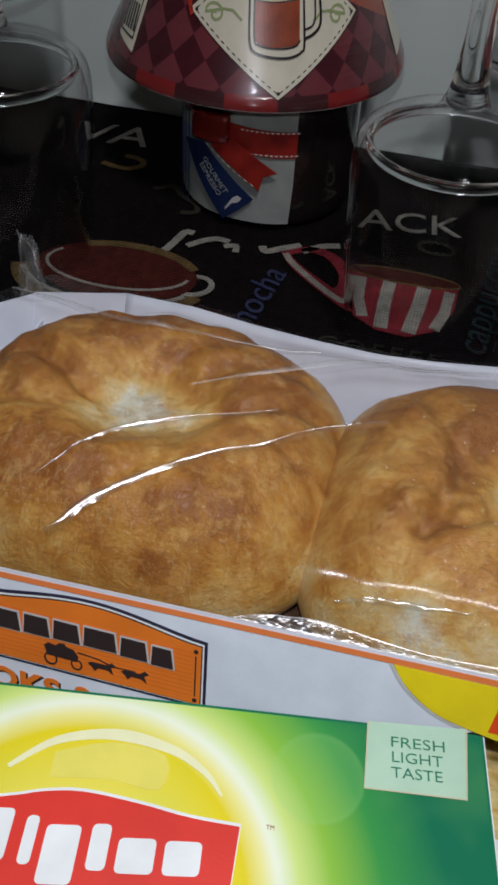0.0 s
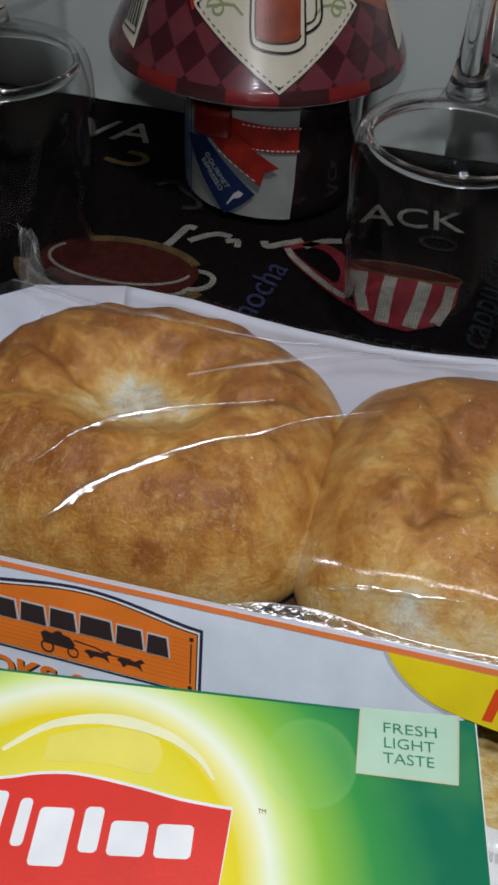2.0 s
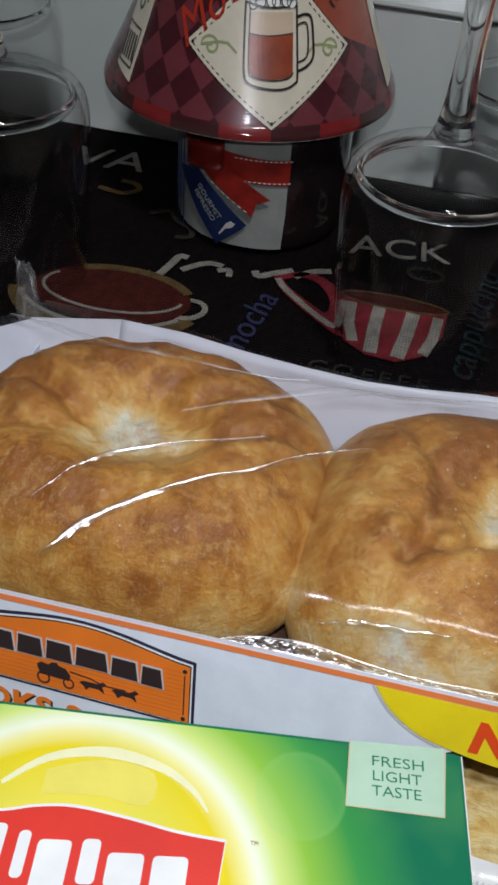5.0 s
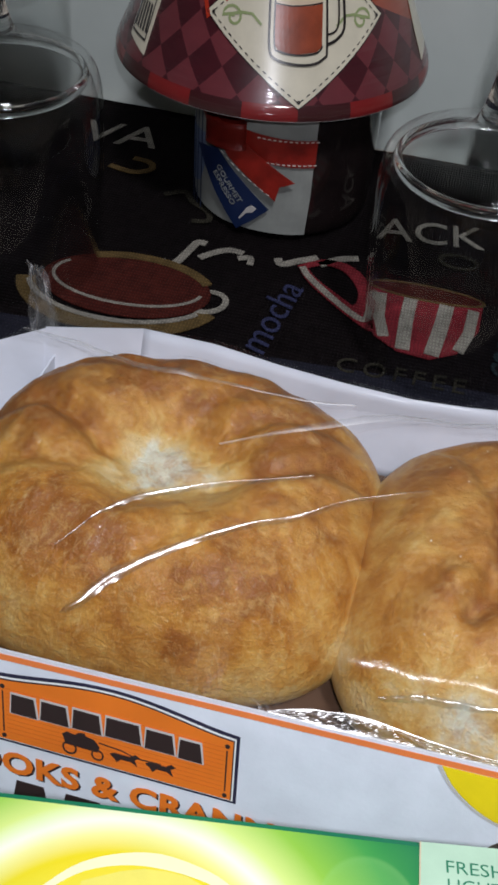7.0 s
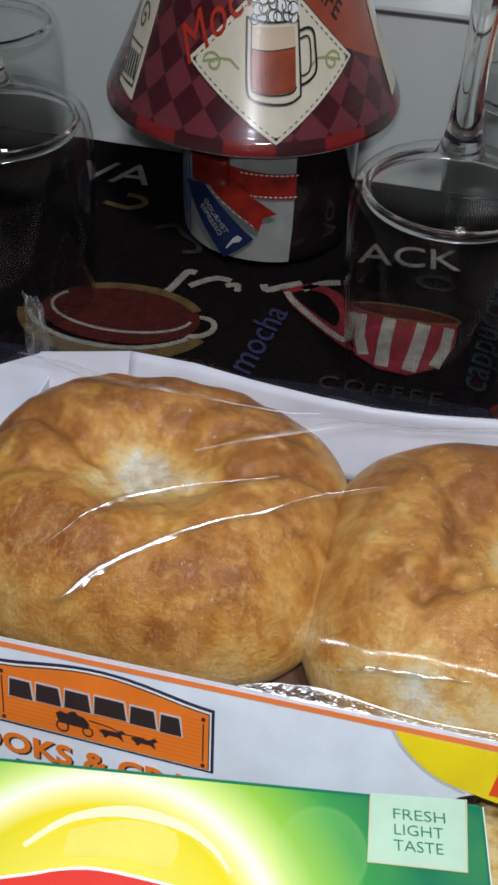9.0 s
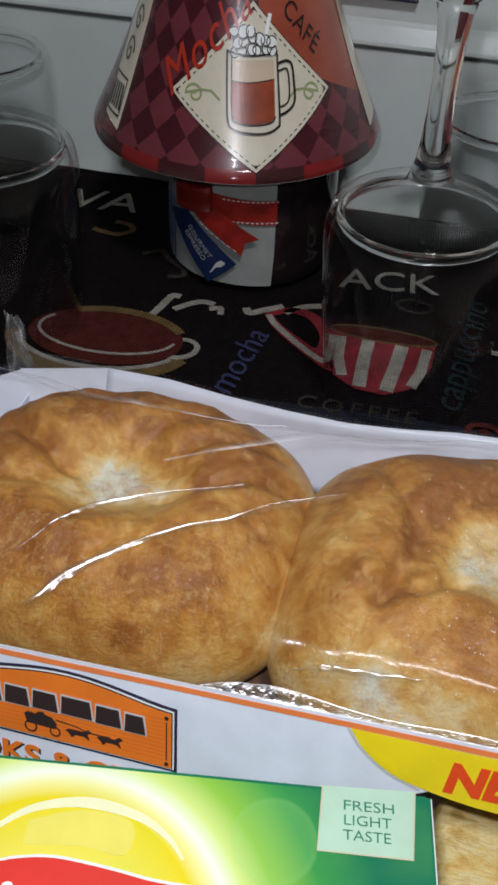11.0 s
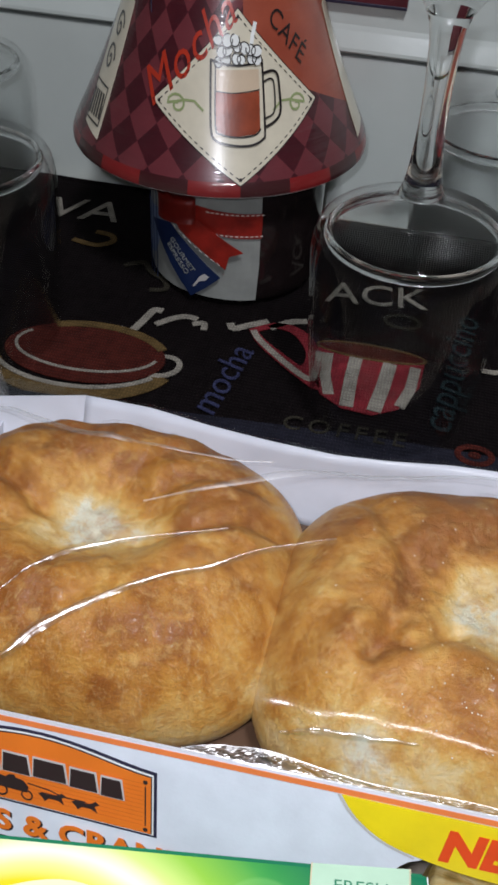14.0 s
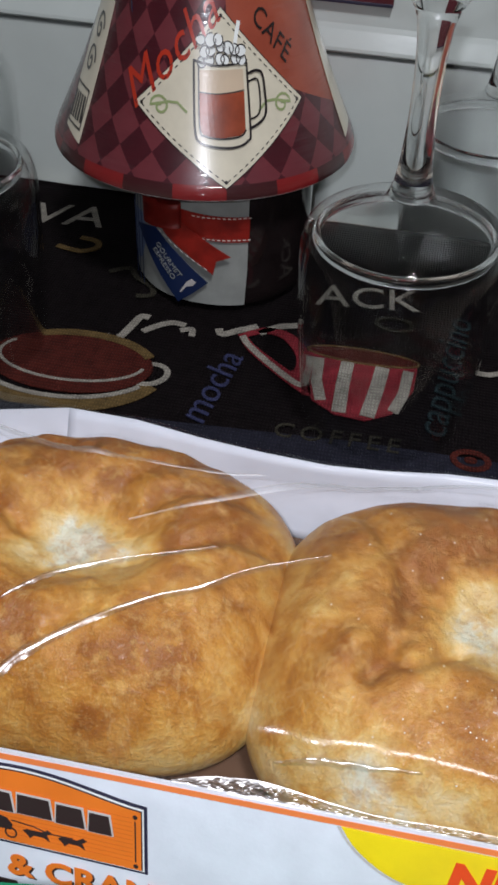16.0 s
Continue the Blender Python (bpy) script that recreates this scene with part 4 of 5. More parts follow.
logo = part("logo_plaque", print_bm(prism(plaque(0.0), T), 0.0009), NAVY, tray, "orange logo plaque with dark lettering blocks")
part("plaque_white_line", print_bm(prism(plaque(0.0009), T), 0.00115), PRINT_WHITE, logo)
part("plaque_dark_line", print_bm(prism(plaque(0.0013), T), 0.0014), DARK, logo)
part("plaque_field", print_bm(prism(plaque(0.0016), T), 0.00165), ORANGE, logo)
for x in (-0.0086, 0.0536):
    for y in (-0.0122, -0.0282):
        part("plaque_rivet", print_bm(prism(oval(x, y, 0.0007, 0.0007, 10), T), 0.0019), DARK, logo)
    part("plaque_line", print_bm(prism([(x - 0.0002, -0.0268), (x + 0.0002, -0.0268), (x + 0.0002, -0.0136), (x - 0.0002, -0.0136)], T), 0.0019), DARK, logo)
for k in range(11):
    part("plaque_hair_line", print_bm(prism([(-0.0078, -0.0128 - k * 0.0014), (0.0528, -0.0128 - k * 0.0014), (0.0528, -0.01295 - k * 0.0014), (-0.0078, -0.01295 - k * 0.0014)], T * 0.3), 0.0018), HAIR, logo)
# the name on the plaque as plain blocks with pale edges
x = -0.0062
for w in (0.0070, 0.0076, 0.0078, 0.0096, 0.0078, 0.0062):
    for g, col, lift in ((-0.00045, GREY_PRINT, 0.0021), (0.0, DARK, 0.0024)):
        lo, hi = -0.0189 - 0.0006 * abs(x - 0.02) / 0.02, -0.0129 - 0.0006 * abs(x - 0.02) / 0.02
        part("name_block", print_bm(prism([(x + g, lo + g), (x + w + 0.0004 - g, lo + g), (x + w - 0.0004 - g, hi - g), (x + 0.0004 + g, hi - g)], T), lift), col, logo)
    x += w + 0.0014
# coach ornament as plain shapes
part("coach_print", print_bm(prism([(0.0092, -0.0252), (0.0182, -0.0254), (0.0188, -0.0236), (0.0172, -0.0216), (0.0150, -0.0212), (0.0145, -0.0203), (0.0128, -0.0206), (0.0118, -0.0216), (0.0095, -0.0212), (0.0082, -0.0222)], T), 0.0021), DARK, logo)
for cx, r in ((0.0103, 0.0021), (0.0182, 0.0018)):
    part("wheel_print", print_bm(ring(oval(cx, -0.0262, r, r, 18), oval(cx, -0.0262, r * 0.75, r * 0.75, 18), T), 0.0022), DARK, logo)
for cx in (0.0258, 0.0358):
    part("ornament_print", print_bm(prism([(cx - 0.0042, -0.0246), (cx - 0.0030, -0.0240), (cx + 0.0014, -0.0240), (cx + 0.0030, -0.0228), (cx + 0.0042, -0.0236), (cx + 0.0028, -0.0246), (cx + 0.0036, -0.0266), (cx + 0.0018, -0.0256), (cx - 0.0010, -0.0256), (cx - 0.0022, -0.0268), (cx - 0.0030, -0.0256)], T), 0.0021), DARK, logo)
part("rein_print", print_bm(stroke([(0.0186, -0.0220), (0.0250, -0.0226), (0.0290, -0.0238), (0.0360, -0.0236)], 0.0003, T), 0.0022), DARK, logo)
# orange words under the plaque, with a dark shadow print, and the dark line of type below
for dx, dy, col, lift in ((0.0005, -0.0006, DARK, 0.0010), (0, 0, ORANGE, 0.0013)):
    bm = fitted(lettering("NOOKS & CRANNIES", 0.0088, T, 0.0, 0.0003, 1.14, 1.05), 0.1110, 0.0074, 0.0272 + dx, -0.0376 + dy)
    part("printed_word", print_bm(bm, lift), col, front)
for i, w in enumerate((0.010, 0.010, 0.012, 0.010, 0.011, 0.010)):
    x = -0.0215 + i * 0.0145
    part("type_bar", print_bm(prism([(x, -0.0490), (x + w, -0.0490), (x + w - 0.001, -0.0437), (x + 0.001, -0.0437)], T), 0.0010), DARK, front)
# yellow burst that hangs past the panel's foot, with its word
burst = part("yellow_burst", front_bm(prism(smooth_line([(0.1077, -0.0027), (0.1128, -0.0090), (0.1212, -0.0147), (0.1310, -0.0176), (0.1460, -0.0200), (0.1640, -0.0206), (0.1820, -0.0190), (0.1960, -0.0165), (0.2080, -0.0090), (0.2120, -0.0030)], 4), 0.0003), 0.0010), YELLOW, tray, "yellow burst with red word")
bm = fitted(lettering("NEW", 0.0135, T, 0.12, 0.0007, 1.12), 0.0350, 0.0106, 0.1540, -0.0117)
part("printed_word", front_bm(bm, 0.0015), RED_LETTER, burst)
part("burst_shade_line", front_bm(stroke(smooth_line([(0.1069, -0.0029), (0.1120, -0.0093), (0.1204, -0.0152), (0.1304, -0.0186)], 4), 0.0006, T), 0.0009), GREY_PRINT, front)

# ---------- pastries ----------
PASTRIES = (("first", 0.0135, 0.2078, 0.0718, 0.0592, 0.1095, 1.0, -0.16), ("second", 0.1465, 0.2020, 0.0742, 0.0618, 0.1120, 2.3, 0.22))
ZB = 0.0720
SURFACES = []


def lumps(x, y, seed):
    return 0.0030 * noise.noise((x * 28, y * 28, seed)) + 0.0019 * noise.noise((x * 75, y * 75, seed + 5)) + 0.0007 * noise.noise((x * 190, y * 210, seed + 9)) - 0.0012 * abs(noise.noise((x * 110 + 40 * y, y * 80, seed + 3))) - 0.0005 * abs(noise.noise((x * 260, y * 240 - 90 * x, seed + 6)))


CREASES = {
    1.0: (([(-0.058, 0.214), (-0.030, 0.218), (-0.014, 0.211), (-0.007, 0.208)], 0.0044, 0.0045), ([(0.028, 0.203), (0.046, 0.207), (0.064, 0.216), (0.078, 0.220)], 0.0036, 0.0040), ([(-0.050, 0.185), (-0.030, 0.192), (-0.012, 0.196)], 0.0028, 0.0045), ([(0.010, 0.222), (0.026, 0.236), (0.040, 0.246)], 0.0022, 0.0045), ([(-0.045, 0.232), (-0.020, 0.240), (0.005, 0.244)], 0.0024, 0.0035), ([(0.032, 0.224), (0.048, 0.231), (0.064, 0.232)], 0.0026, 0.0032)),
    2.3: (([(0.104, 0.236), (0.112, 0.222), (0.118, 0.204), (0.117, 0.190), (0.111, 0.177)], 0.0046, 0.0045), ([(0.111, 0.177), (0.122, 0.180), (0.134, 0.190)], 0.0036, 0.0036), ([(0.124, 0.214), (0.136, 0.226), (0.156, 0.236)], 0.0030, 0.0050), ([(0.092, 0.200), (0.104, 0.190), (0.114, 0.186)], 0.0022, 0.0045)),
}


def folds(x, y, cx, cy, rx, ry, seed):
    """Soft creases where the dough is folded over itself; the near side swells a little."""
    total = 0.0
    for line, depth, wide in CREASES[seed]:
        best, side = 1.0, 0.0
        for (x0, y0), (x1, y1) in zip(line, line[1:]):
            dx, dy = x1 - x0, y1 - y0
            t = max(0.0, min(1.0, ((x - x0) * dx + (y - y0) * dy) / (dx * dx + dy * dy)))
            ex, ey = x - x0 - t * dx, y - y0 - t * dy
            d = math.hypot(ex, ey)
            if d < best:
                best, side = d, (dx * ey - dy * ex) / math.hypot(dx, dy)
        total -= depth * math.exp(-(best / wide) ** 2)
        swell = side + 1.6 * wide
        total += depth * 0.28 * math.exp(-(swell / (1.5 * wide)) ** 2) * math.exp(-(best / (3.2 * wide)) ** 2)
    return total


def top_height(x, y, cx, cy, rx, ry, zt, seed):
    rho = math.hypot((x - cx) / rx, (y - cy) / ry)
    if rho >= 1:
        return None
    h = zt - ZB
    if rho > 0.50:
        z = ZB + h * (1 - ((rho - 0.50) / 0.50) ** 2.4) ** 0.62
    else:
        s = min(1.0, max(0.0, (rho - 0.13) / 0.36))
        s = s * s * (3 - 2 * s)
        z = ZB + h * (0.74 + 0.26 * s)
    fade = (1 - rho ** 6)
    return z + (lumps(x, y, seed) + folds(x, y, cx, cy, rx, ry, seed)) * fade


def pastry(name, cx, cy, rx, ry, zt, seed, pale):
    bm = bmesh.new()
    crust_tone = bm.verts.layers.float.new("crust_tone")
    grain = bm.verts.layers.float_vector.new("grain")
    na, nr = 220, 84
    rows = []
    centre = bm.verts.new((cx, cy, top_height(cx, cy, cx, cy, rx, ry, zt, seed)))
    centre[crust_tone] = -0.45
    for j in range(1, nr + 1):
        rho = (j / nr) ** 0.9 * 0.9995
        row = []
        for i in range(na):
            a = 2 * math.pi * i / na
            # super-ellipse outline, a little squared
            sq = (abs(math.cos(a)) ** 3.2 + abs(math.sin(a)) ** 3.2) ** (-1 / 3.2)
            x, y = cx + rx * rho * math.cos(a), cy + ry * rho * math.sin(a)
            z = top_height(x, y, cx, cy, rx, ry, zt, seed)
            k = 1 + (sq - 1) * 0.9 * rho ** 2
            v = bm.verts.new((cx + (x - cx) * k, cy + (y - cy) * k, z))
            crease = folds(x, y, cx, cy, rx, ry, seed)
            # the dough's grain runs out from the middle
            out = 0.05 * min(1.0, rho / 0.40)
            v[grain] = Vector((out * math.cos(a), out * math.sin(a), 0.034 * rho + seed))
            # pale middle and rim, browner at the back; fold shade put in too
            v[crust_tone] = min(1.0, max(0.0, (rho - 0.15) * 3.6)) * 0.66 - 0.34 * max(0.0, (rho - 0.70) / 0.30) - max(-0.004, min(0.0, crease)) * 45 - 0.03 + 0.26 * max(-0.8, min(1.0, (y - cy) / ry)) * min(1.0, rho * 1.5) - 0.46 * max(0.0, 1 - rho / 0.31) ** 0.7
            # one front flank is creamy, the other baked darker
            v[crust_tone] -= pale * max(0.0, min(1.0, (cy - y) / ry * 2.2 - 0.75)) + max(0.0, pale) * 0.8 * max(0.0, 1 - rho / 0.42)
            row.append(v)
        rows.append(row)
    for rho, z in ((0.995, ZB - 0.004), (0.97, ZB - 0.009), (0.92, ZB - 0.0125), (0.80, TZ + 0.0018), (0.4, TZ + 0.0013)):
        row = []
        for i in range(na):
            a = 2 * math.pi * i / na
            sq = (abs(math.cos(a)) ** 3.2 + abs(math.sin(a)) ** 3.2) ** (-1 / 3.2)
            k = rho * (1 + (sq - 1) * 0.9)
            v = bm.verts.new((cx + rx * k * math.cos(a), cy + ry * k * math.sin(a), z))
            v[crust_tone] = 0.15
            row.append(v)
        rows.append(row)
    for i in range(na):
        bm.faces.new((centre, rows[0][i], rows[0][(i + 1) % na]))
    for r0, r1 in zip(rows, rows[1:]):
        for i in range(na):
            k = (i + 1) % na
            bm.faces.new((r0[i], r1[i], r1[k], r0[k]))
    bm.faces.new(rows[-1][::-1])
    SURFACES.append(BVHTree.FromBMesh(bm))
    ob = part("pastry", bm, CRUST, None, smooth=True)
    return tagged(ob, "golden brown baked coiled pastry with pale sunken middle", "pastry", "pastries in the tray")


for row in PASTRIES:
    baked = pastry(*row)

# white grains stand for glints on the second, thickest in front of its middle
rng = random.Random(31)
bm = bmesh.new()
for q in range(150):
    x, y = (rng.gauss(0.150, 0.013), rng.gauss(0.166, 0.010)) if q < 80 else (rng.uniform(0.090, 0.205), rng.uniform(0.150, 0.240))
    spot = SURFACES[1].ray_cast(Vector((x, y, 0.2)), Vector((0, 0, -1)))[0]
    if spot is None:
        continue
    r = rng.uniform(0.00014, 0.00030)
    turn = pose(spot.x, spot.y, spot.z + r * 0.5, rng.uniform(0, 90), rng.uniform(0, 90), rng.uniform(0, 90))
    bmesh.ops.create_icosphere(bm, subdivisions=1, radius=r, matrix=turn)
part("glint_grains", bm, GLINT_WHITE, baked, "scattered white grains in place of small glints")

# ---------- clear film over the tray ----------
NX, NY = 420, 300
xs = np.linspace(TX0 - 0.001, TX1 + 0.001, NX)
ys = np.linspace(LIPF - 0.0015, LIPB + 0.001, NY)
low = np.full((NY, NX), 0.0860)
for tree in SURFACES:
    for j, y in enumerate(ys):
        for i, x in enumerate(xs):
            place = tree.ray_cast(Vector((x, y, 0.2)), Vector((0, 0, -1)))[0]
            if place is not None and place.z > low[j, i]:
                low[j, i] = place.z



def blur(a, k):
    for axis in (0, 1):
        c = np.cumsum(np.concatenate([np.repeat(np.take(a, [0], axis), k + 1, axis), a, np.repeat(np.take(a, [-1], axis), k, axis)], axis), axis)
        n = a.shape[axis]
        a = (np.take(c, range(2 * k + 1, 2 * k + 1 + n), axis) - np.take(c, range(0, n), axis)) / (2 * k + 1)
    return a


# taut section across the tray: steep at the front lip, a tight roll-over, a long low slope to the far lip
KNOTS = np.array([(0.1368, 0.0958), (0.1510, 0.1016), (0.1840, 0.1140), (0.2340, 0.1135), (0.2790, 0.0906)])
fine_y = np.linspace(0.1363, 0.2795, 573)
fine_z = np.interp(fine_y, KNOTS[:, 0], KNOTS[:, 1])
kern = np.exp(-np.linspace(-2, 2, 13) ** 2)
fine_z = np.convolve(np.pad(fine_z, 6, "edge"), kern / kern.sum(), "valid")
# over the second pastry it leaves the lip more steeply and rolls over closer to it
KNOTS = np.array([(0.1368, 0.0958), (0.1490, 0.1100), (0.1650, 0.1114), (0.1900, 0.1136), (0.2340, 0.1136), (0.2790, 0.0906)])
kern = np.exp(-np.linspace(-2, 2, 49) ** 2)
steep_z = np.convolve(np.pad(np.interp(fine_y, KNOTS[:, 0], KNOTS[:, 1]), 24, "edge"), kern / kern.sum(), "valid")
film_z = np.zeros((NY, NX))
for i, x in enumerate(xs):
    shift = 0.0030 * noise.noise((x * 30, 0.5, 0)) + 0.0012 * noise.noise((x * 110, 3.5, 0))
    lift = 1.0 + 0.10 * noise.noise((x * 22, 8.5, 0))
    film_z[:, i] = LIPZ + 0.0006 + (np.interp(ys - shift * np.clip((ys - LIPF) / 0.01, 0, 1), fine_y, fine_z + (steep_z - fine_z) * min(1.0, max(0.0, (x - 0.050) / 0.028))) - LIPZ - 0.0006) * lift
sag = np.array([[noise.noise((x * 26, y * 20, 6.0)) for x in xs] for y in ys])
film_z += 0.0016 * sag * np.clip((ys - LIPF) / 0.02, 0, 1)[:, None] * np.clip((LIPB - ys) / 0.02, 0, 1)[:, None]
film_z = np.maximum(film_z, blur(low, 5) + 0.0006 * (low > LIPZ))
film_z = np.maximum(blur(film_z, 2), low + 0.0005)
GX, GY = np.meshgrid(xs, ys)
WRINKLES = [
    ([(-0.0480, 0.2470), (-0.0406, 0.2424), (-0.0219, 0.2341), (-0.0024, 0.2268), (0.0157, 0.2277), (0.0501, 0.2338), (0.080, 0.240)], 0.0009, 0.0016),
    ([(0.0320, 0.2003), (0.0574, 0.2183), (0.0921, 0.2367), (0.1256, 0.2536), (0.170, 0.262)], 0.0009, 0.0016),
]
for pts, tall, wide in WRINKLES:
    line = smooth_line(pts, 8)
    best = np.full(GX.shape, 1.0)
    along = np.zeros(GX.shape)
    for q, (p0, p1) in enumerate(zip(line, line[1:])):
        dx, dy = p1[0] - p0[0], p1[1] - p0[1]
        t = np.clip(((GX - p0[0]) * dx + (GY - p0[1]) * dy) / (dx * dx + dy * dy), 0, 1)
        d = np.hypot(GX - p0[0] - t * dx, GY - p0[1] - t * dy)
        along = np.where(d < best, (q + t) / (len(line) - 1), along)
        best = np.minimum(best, d)
    film_z += tall * np.exp(-(best / wide) ** 2) * np.sin(np.pi * np.clip(along, 0.03, 0.97)) ** 0.5
bm = bmesh.new()
def film_y(x, y):
    """The film follows the skewed front lip and the wavy far lip."""
    return y + SKEW * (x - 0.055) * max(0.0, 1 - (y - LIPF) / 0.03) + (float(np.interp(x, LIP_X, LIP_Y)) - LIPB) * min(1.0, max(0.0, (y - 0.24) / 0.0375))


grid = [[bm.verts.new((xs[i], film_y(xs[i], ys[j]), film_z[j, i])) for i in range(NX)] for j in range(NY)]
for j in range(NY - 1):
    for i in range(NX - 1):
        bm.faces.new((grid[j][i], grid[j][i + 1], grid[j + 1][i + 1], grid[j + 1][i]))
me = bpy.data.meshes.new("plastic_film")
bm.to_mesh(me)
bm.free()
me.polygons.foreach_set("use_smooth", [True] * len(me.polygons))
wrap = thing("plastic_wrap", (0.08, 0.21, 0.0906), "creased clear plastic film stretched over the pastries", "plastic wrap")
link("top_film", me, FILM, wrap)


def film_at(x, y):
    j = int(np.clip(np.searchsorted(ys, y), 0, NY - 1))
    i = int(np.clip(np.searchsorted(xs, x), 0, NX - 1))
    return film_z[j, i]


# sharp creases pulled up out of the film
for pts, lifts, wides in (
    ([(0.0020, 0.1490), (0.0057, 0.1527), (0.0128, 0.1610), (0.0245, 0.1700), (0.0404, 0.1791), (0.0570, 0.1871), (0.0700, 0.1953), (0.0837, 0.2007), (0.0930, 0.2045)], (0.0002, 0.0004, 0.0006, 0.0006, 0.0008, 0.0018, 0.0034, 0.0050, 0.0056), (0.0004, 0.0036, 0.0048, 0.0030, 0.0022, 0.0018, 0.0013, 0.0008, 0.0002)),
    ([(-0.0059, 0.1649), (0.0010, 0.1735), (0.0075, 0.1801), (0.0188, 0.1861), (0.0358, 0.1938), (0.0590, 0.2030)], (0.0003, 0.0004, 0.0006, 0.0010, 0.0018, 0.0028), (0.0003, 0.0005, 0.0022, 0.0024, 0.0014, 0.0002)),
    ([(0.0880, 0.1440), (0.0955, 0.1449), (0.1012, 0.1455), (0.1154, 0.1464), (0.1250, 0.1468)], (0.0006, 0.0008, 0.0008, 0.0008, 0.0008), (0.0008, 0.0026, 0.0030, 0.0020, 0.0006)),
):
    line = smooth_line(pts, 10)
    u = np.linspace(0, 1, len(line))
    up = np.interp(u, np.linspace(0, 1, len(lifts)), lifts)
    spread = np.interp(u, np.linspace(0, 1, len(wides)), wides)
    bm = bmesh.new()
    rows = []
    for q, ((x, y), l, w) in enumerate(zip(line, up, spread)):
        p, n = line[max(q - 1, 0)], line[min(q + 1, len(line) - 1)]
        d = Vector((n[0] - p[0], n[1] - p[1])).normalized()
        row = []
        for c in range(9):
            v = c / 4 - 1
            xx, yy = x - d.y * v * w / 2, y + d.x * v * w / 2
            tent = (1 - v * v) * w * 0.36 + 0.0007 * noise.noise((x * 190, v * 2.5, 3.0)) * w / 0.004
            row.append(bm.verts.new((xx, film_y(xx, yy), film_at(x, y) + l * (1 - 0.4 * abs(v)) + tent)))
        rows.append(row)
    for r0, r1 in zip(rows, rows[1:]):
        for c in range(8):
            bm.faces.new((r0[c], r1[c], r1[c + 1], r0[c + 1]))
    part("film_crease", bm, CREASED, wrap, "sharp bright crease in the film", smooth=True)
# flat pleats where the film is folded over itself
for pts, wides in (([(-0.052, 0.2470), (-0.0390, 0.2450), (-0.0230, 0.2420), (-0.0050, 0.2375), (0.0130, 0.2372), (0.0310, 0.2385), (0.0500, 0.2395), (0.0660, 0.2420)], (0.0014, 0.0030, 0.0042, 0.0038, 0.0026, 0.0018, 0.0012, 0.0006)), ([(0.0290, 0.2090), (0.0480, 0.2210), (0.0670, 0.2310), (0.0860, 0.2405), (0.1057, 0.2500), (0.1260, 0.2600), (0.1430, 0.2665), (0.1800, 0.2730)], (0.0006, 0.0022, 0.0040, 0.0052, 0.0044, 0.0036, 0.0030, 0.0026))):
    line = smooth_line(pts, 8)
    spread = np.interp(np.linspace(0, 1, len(line)), np.linspace(0, 1, len(wides)), wides)
    bm = bmesh.new()
    rows = []
    for (x, y), w in zip(line, spread):
        row = []
        for q in range(7):
            v = q / 6 - 0.5
            yy = y + w * v + 0.0004 * noise.noise((x * 60, v * 2, 5))
            row.append(bm.verts.new((x, film_y(x, yy), film_at(x, yy) + 0.0005 + 0.0006 * (0.25 - v * v) * 4)))
        rows.append(row)
    for r0, r1 in zip(rows, rows[1:]):
        for q in range(6):
            bm.faces.new((r0[q], r1[q], r1[q + 1], r0[q + 1]))
    part("film_pleat", bm, PLEATED, wrap, "milky folded pleat of the film", smooth=True)
# crinkled strip of film bunched along the front lip, deepest where the pastries leave a gap
bm = bmesh.new()
rows = []
for j in range(13):
    v = j / 12
    row = []
    for i in range(240):
        x = 0.062 + 0.152 * i / 239
        gap = math.exp(-((x - 0.082) / 0.014) ** 2)
        ends = min(1.0, (x - 0.062) / 0.012)
        full = (0.40 + 0.60 * min(1.0, abs(noise.noise((x * 26, 4.0, 0))) * 2.2)) * ends
        y = front_at(x, 0.0)[1] - 0.0004 + (0.0032 * full + 0.0024 * gap) * v
        fold = math.sin(math.pi * min(1.0, v * 1.1)) * ends
        z = LIPZ + 0.0008 + (0.0016 * full + 0.0006 * gap) * v + fold * (0.0012 * noise.noise((x * 90 + v * 2.0, v * 1.2, 9)) + 0.0007 * noise.noise((x * 420 + v * 5.0, v * 3.5, 3)) + 0.0004 * noise.noise((x * 900, v * 7.0, 6)))
        row.append(bm.verts.new((x, y, max(z, LIPZ + 0.0006))))
    rows.append(row)
for r0, r1 in zip(rows, rows[1:]):
    for i in range(239):
        bm.faces.new((r0[i], r0[i + 1], r1[i + 1], r1[i]))
part("crinkled_edge", bm, BUNCHED, wrap, "crinkled edge of the film")
# gathered end of the film that stands up behind the tray's corner
bm = bmesh.new()
rows = []
for j in range(15):
    v = j / 14
    row = []
    for i in range(13):
        u = i / 12 - 0.5
        x = -0.0605 + u * (0.017 - 0.010 * v) - 0.006 * v
        y = 0.2820 + 0.006 * v + 0.0075 * noise.noise((u * 6, v * 3, 4)) + 0.0030 * noise.noise((u * 16, v * 8, 8))
        z = 0.0600 + 0.044 * v + 0.004 * noise.noise((u * 4, v * 2, 1))
        row.append(bm.verts.new((x, y, z)))
    rows.append(row)
for r0, r1 in zip(rows, rows[1:]):
    for i in range(12):
        bm.faces.new((r0[i], r0[i + 1], r1[i + 1], r1[i]))
part("film_tail", bm, PLEATED, wrap, "crumpled gathered end of the film", smooth=True)

